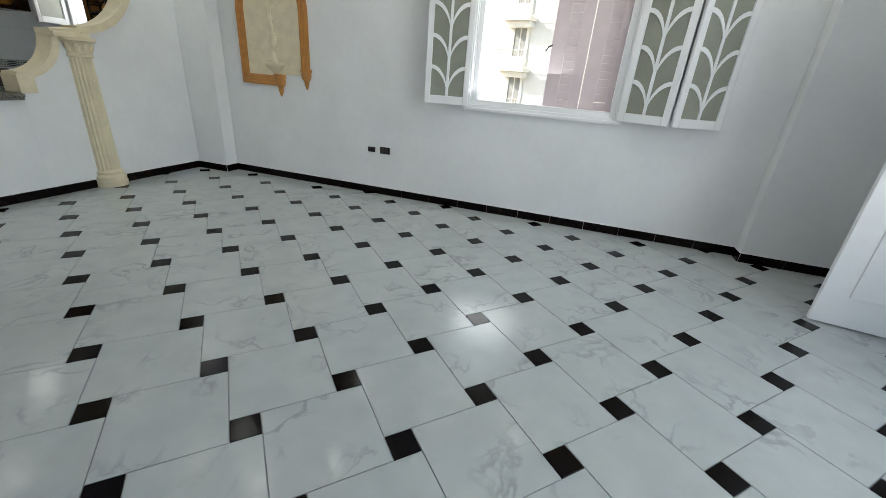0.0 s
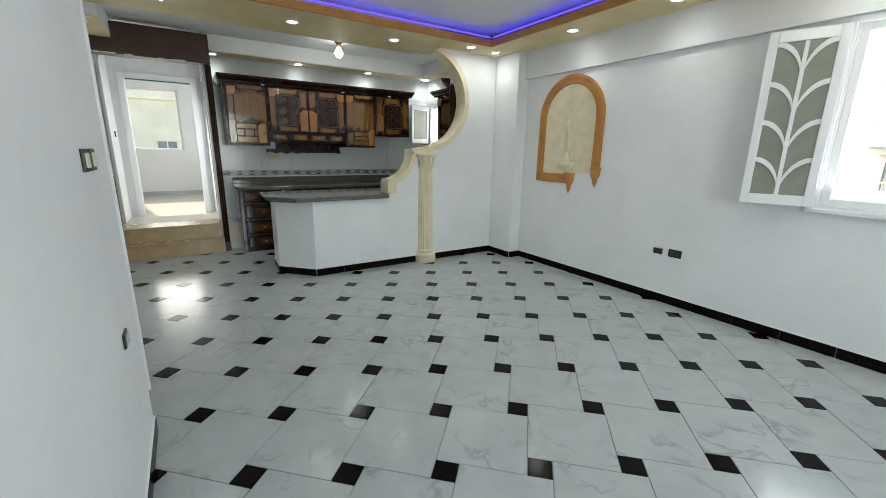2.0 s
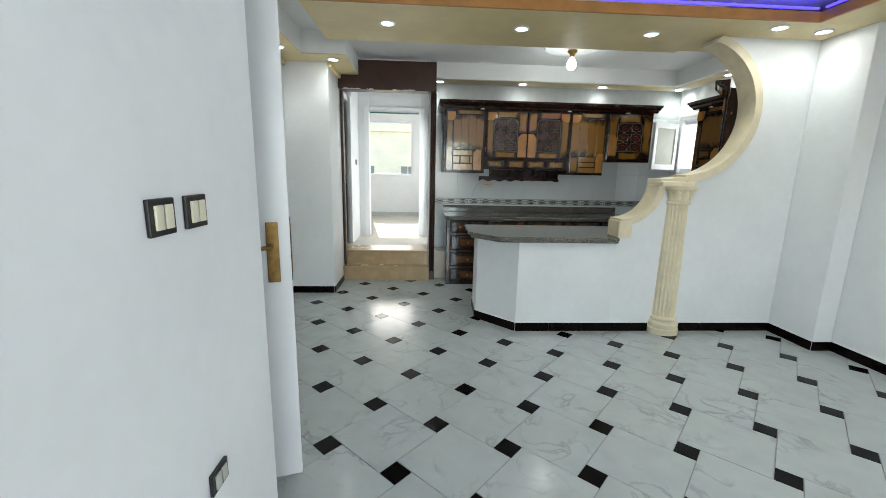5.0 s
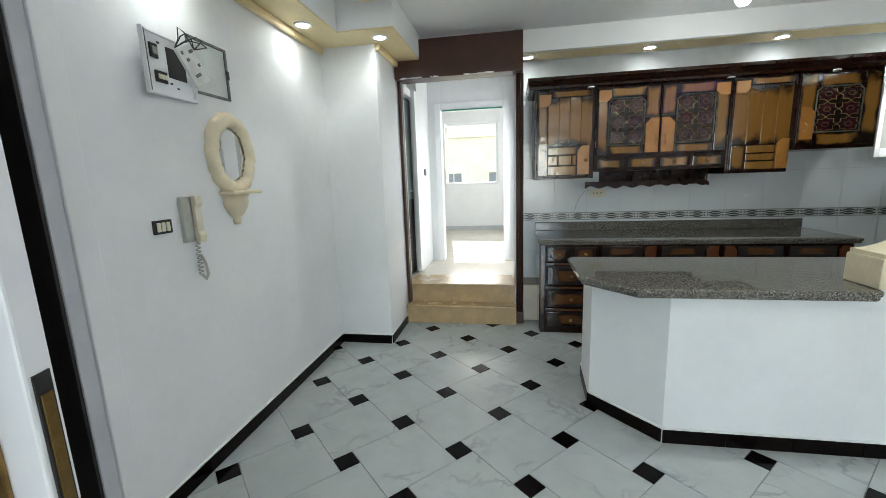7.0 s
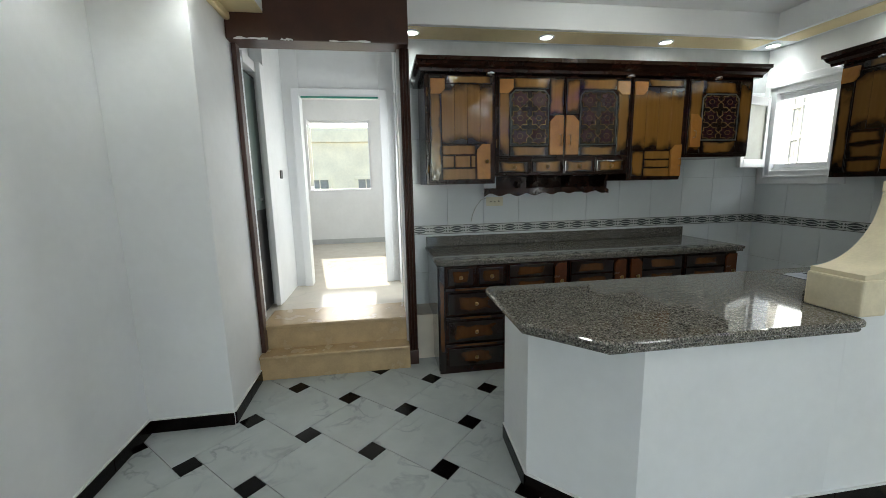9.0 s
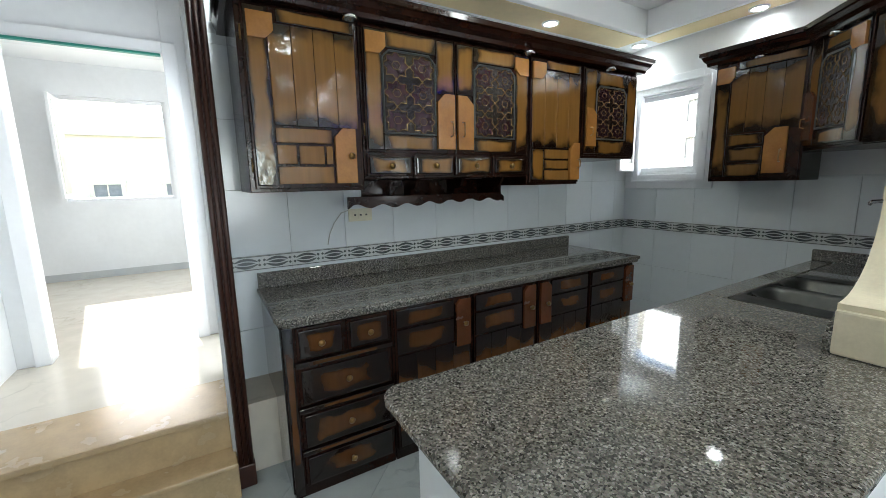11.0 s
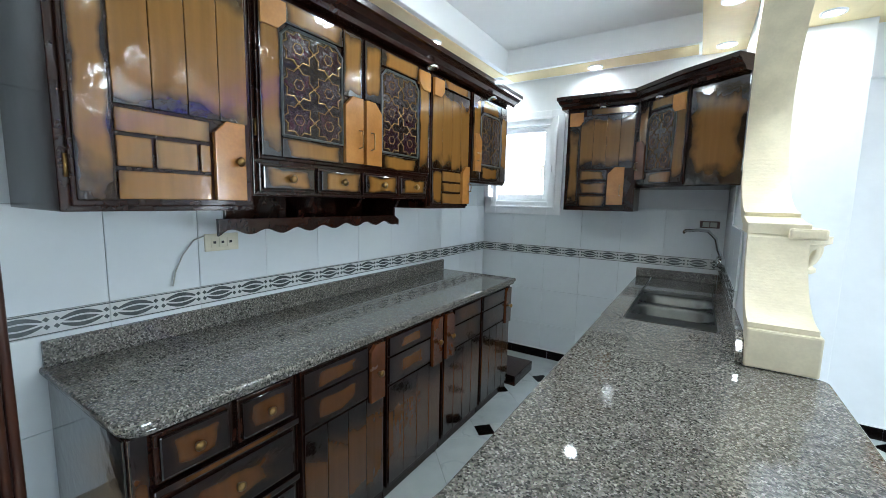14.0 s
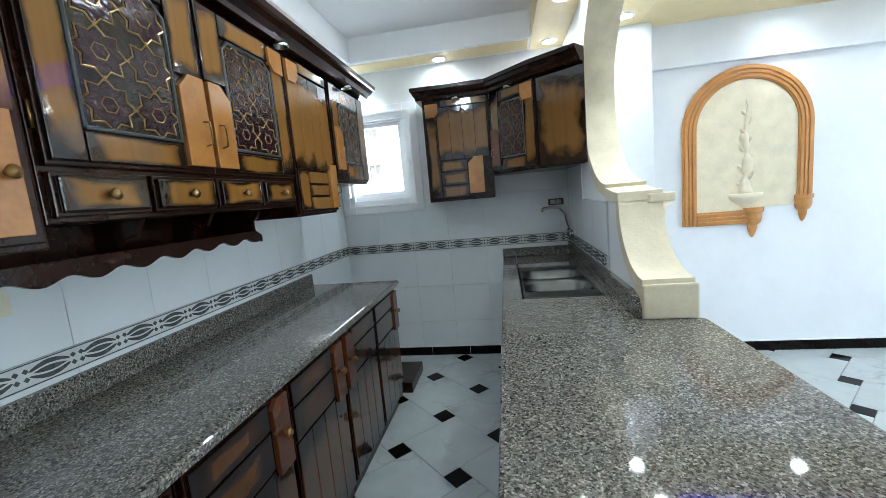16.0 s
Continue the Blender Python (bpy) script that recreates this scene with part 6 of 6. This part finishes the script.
def frieze_relief():
    bm = bmesh.new()
    h = (BZ1 - BZ0) / 2
    for half_ in (0, 1):
        c = TW * (0.25 + 0.5 * half_)
        tall = 0.026
        for s in (-1, 1):
            outer = [(c - 0.062 + 0.124 * i / 12, h + s * (0.008 + tall * math.sin(math.pi * i / 12) ** 0.8 * 0.85)) for i in range(13)]
            inner = [(c - 0.055 + 0.110 * i / 12, h + s * (0.006 + tall * 0.36 * math.sin(math.pi * i / 12))) for i in range(13)]
            prism(outer + inner[::-1], "y", -0.0145, -0.0118, bm=bm)
        leaf = [(c - 0.05 + 0.1 * i / 10, h + 0.009 * math.sin(math.pi * i / 10)) for i in range(11)] + [(c + 0.05 - 0.1 * i / 10, h - 0.009 * math.sin(math.pi * i / 10)) for i in range(1, 10)]
        prism(leaf, "y", -0.0145, -0.0118, bm=bm)
    for cx in (TW * 0.5, TW * 0.005):
        for k in range(4):
            a = math.pi / 4 + k * math.pi / 2
            px, pz = cx + 0.019 * math.cos(a), h + 0.019 * math.sin(a)
            prism([(px - 0.009, pz), (px, pz - 0.009), (px + 0.009, pz), (px, pz + 0.009)], "y", -0.0145, -0.0118, bm=bm)
    prism([(0, 0.002), (TW, 0.002), (TW, 0.0055), (0, 0.0055)], "y", -0.0142, -0.0118, bm=bm)
    prism([(0, 2 * h - 0.0065), (TW, 2 * h - 0.0065), (TW, 2 * h - 0.003), (0, 2 * h - 0.003)], "y", -0.0142, -0.0118, bm=bm)
    return finish("frieze_pattern", bm, BANDD)


fr_mesh, fr_rel = frieze_mesh(), frieze_relief()


def tile_wall(m, length, z_top):
    n = math.ceil(length / TW - 0.02)
    for k in range(n):
        w = min(TW, length - k * TW) / TW
        sc = Matrix.Diagonal((w, 1, 1, 1))
        for r in range(3):
            put("wall_tile", low_mesh, m @ Matrix.Translation((k * TW, 0, BZ0 - (r + 1) * LOW_H)) @ sc, wall_tiles)
        f = put("frieze_tile", fr_mesh, m @ Matrix.Translation((k * TW, 0, BZ0)) @ sc, wall_tiles)
        put("frieze_pattern", fr_rel, Matrix(), f)
        z = BZ1
        while z < z_top - 0.01:
            h = min(TOP_H, z_top - z) / TOP_H
            put("wall_tile", high_mesh, m @ Matrix.Translation((k * TW, 0, z)) @ Matrix.Diagonal((w, 1, h, 1)), wall_tiles)
            z += TOP_H


tile_wall(pose(W, 2.172, 0, rz=90), NK - 2.172, 2.27)
tile_wall(pose(-3.832, NK - 0.012, 0, rz=-90), 0.664, 1.64)
tile_wall(pose(-3.832, NK - 0.012 - 0.664, 0, rz=-90), 0.664, 1.40)
tile_wall(pose(W, NK, 0), XP - 0.16 - W, 1.49)

# ---- floor tiles: big marble squares with small black ones between, laid on the diagonal ----
TH = radians(60.5)
LU = Vector((math.cos(TH), math.sin(TH))) * 0.44
LV = Vector((LU.y, -LU.x))
BIG, SMALL = 0.4252, 0.1132
TA = TH - math.atan2(SMALL, BIG)
JOINT = 0.0035


def tile_mesh(name, side, material, top):
    s = side / 2 - JOINT / 2
    return finish(name, boxes((-s, s, -s, s, -0.01, top), bevel=0.0012, seg=1), material)


big_mesh, small_mesh = tile_mesh("tile", BIG, TILE, 0.0), tile_mesh("insert", SMALL, INSERT, 0.0005)
e1 = Vector((math.cos(TA), math.sin(TA)))
e2 = Vector((-e1.y, e1.x))


def inside(p, g):
    return (-5.9 - g < p.x < -3.5 and 0.4 - g < p.y < 5.65 + g) or (-3.6 < p.x < 3.6 + g and 1.3 - g < p.y < 5.6 + g) or (-3.6 < p.x < -1.3 + g and 0.4 - g < p.y < 1.6) or (0.1 < p.x < 3.6 + g and -1.1 - g < p.y < 1.6)


def lay(name, mesh, p, reach):
    """Lays one tile; those that meet the room's edge are cut along it."""
    m = pose(p.x, p.y, 0, rz=math.degrees(TA))
    cuts = [c for c in (((-5.93, 0), (-1, 0)), ((3.62, 0), (1, 0)), ((0, 5.68), (0, 1)), ((0, -1.12), (0, -1)), ((0, 0.40), (0, -1) if p.x < 0 else (0, 0))) if (p.x - c[0][0]) * c[1][0] + (p.y - c[0][1]) * c[1][1] > -reach and c[1] != (0, 0)]
    if cuts:
        bm = bmesh.new()
        bm.from_mesh(mesh)
        bmesh.ops.transform(bm, matrix=m, verts=bm.verts[:])
        for (cx, cy), (nx, ny) in cuts:
            bmesh.ops.bisect_plane(bm, geom=bm.verts[:] + bm.edges[:] + bm.faces[:], plane_co=(cx, cy, 0), plane_no=(nx, ny, 0), clear_outer=True)
        bmesh.ops.transform(bm, matrix=m.inverted(), verts=bm.verts[:])
        if not bm.faces:
            bm.free()
            return
        mesh = finish(name, bm, mesh.materials[0])
    put(name, mesh, m, floor)


for i in range(-22, 24):
    for j in range(-24, 24):
        c = Vector((-0.465, 2.588)) + i * LU + j * LV
        big = c - (BIG + SMALL) / 2 * e1 + (BIG - SMALL) / 2 * e2
        if inside(c, 0.05):
            lay("insert", small_mesh, c, SMALL * 0.75)
        if inside(big, 0.2):
            lay("tile", big_mesh, big, BIG * 0.75)
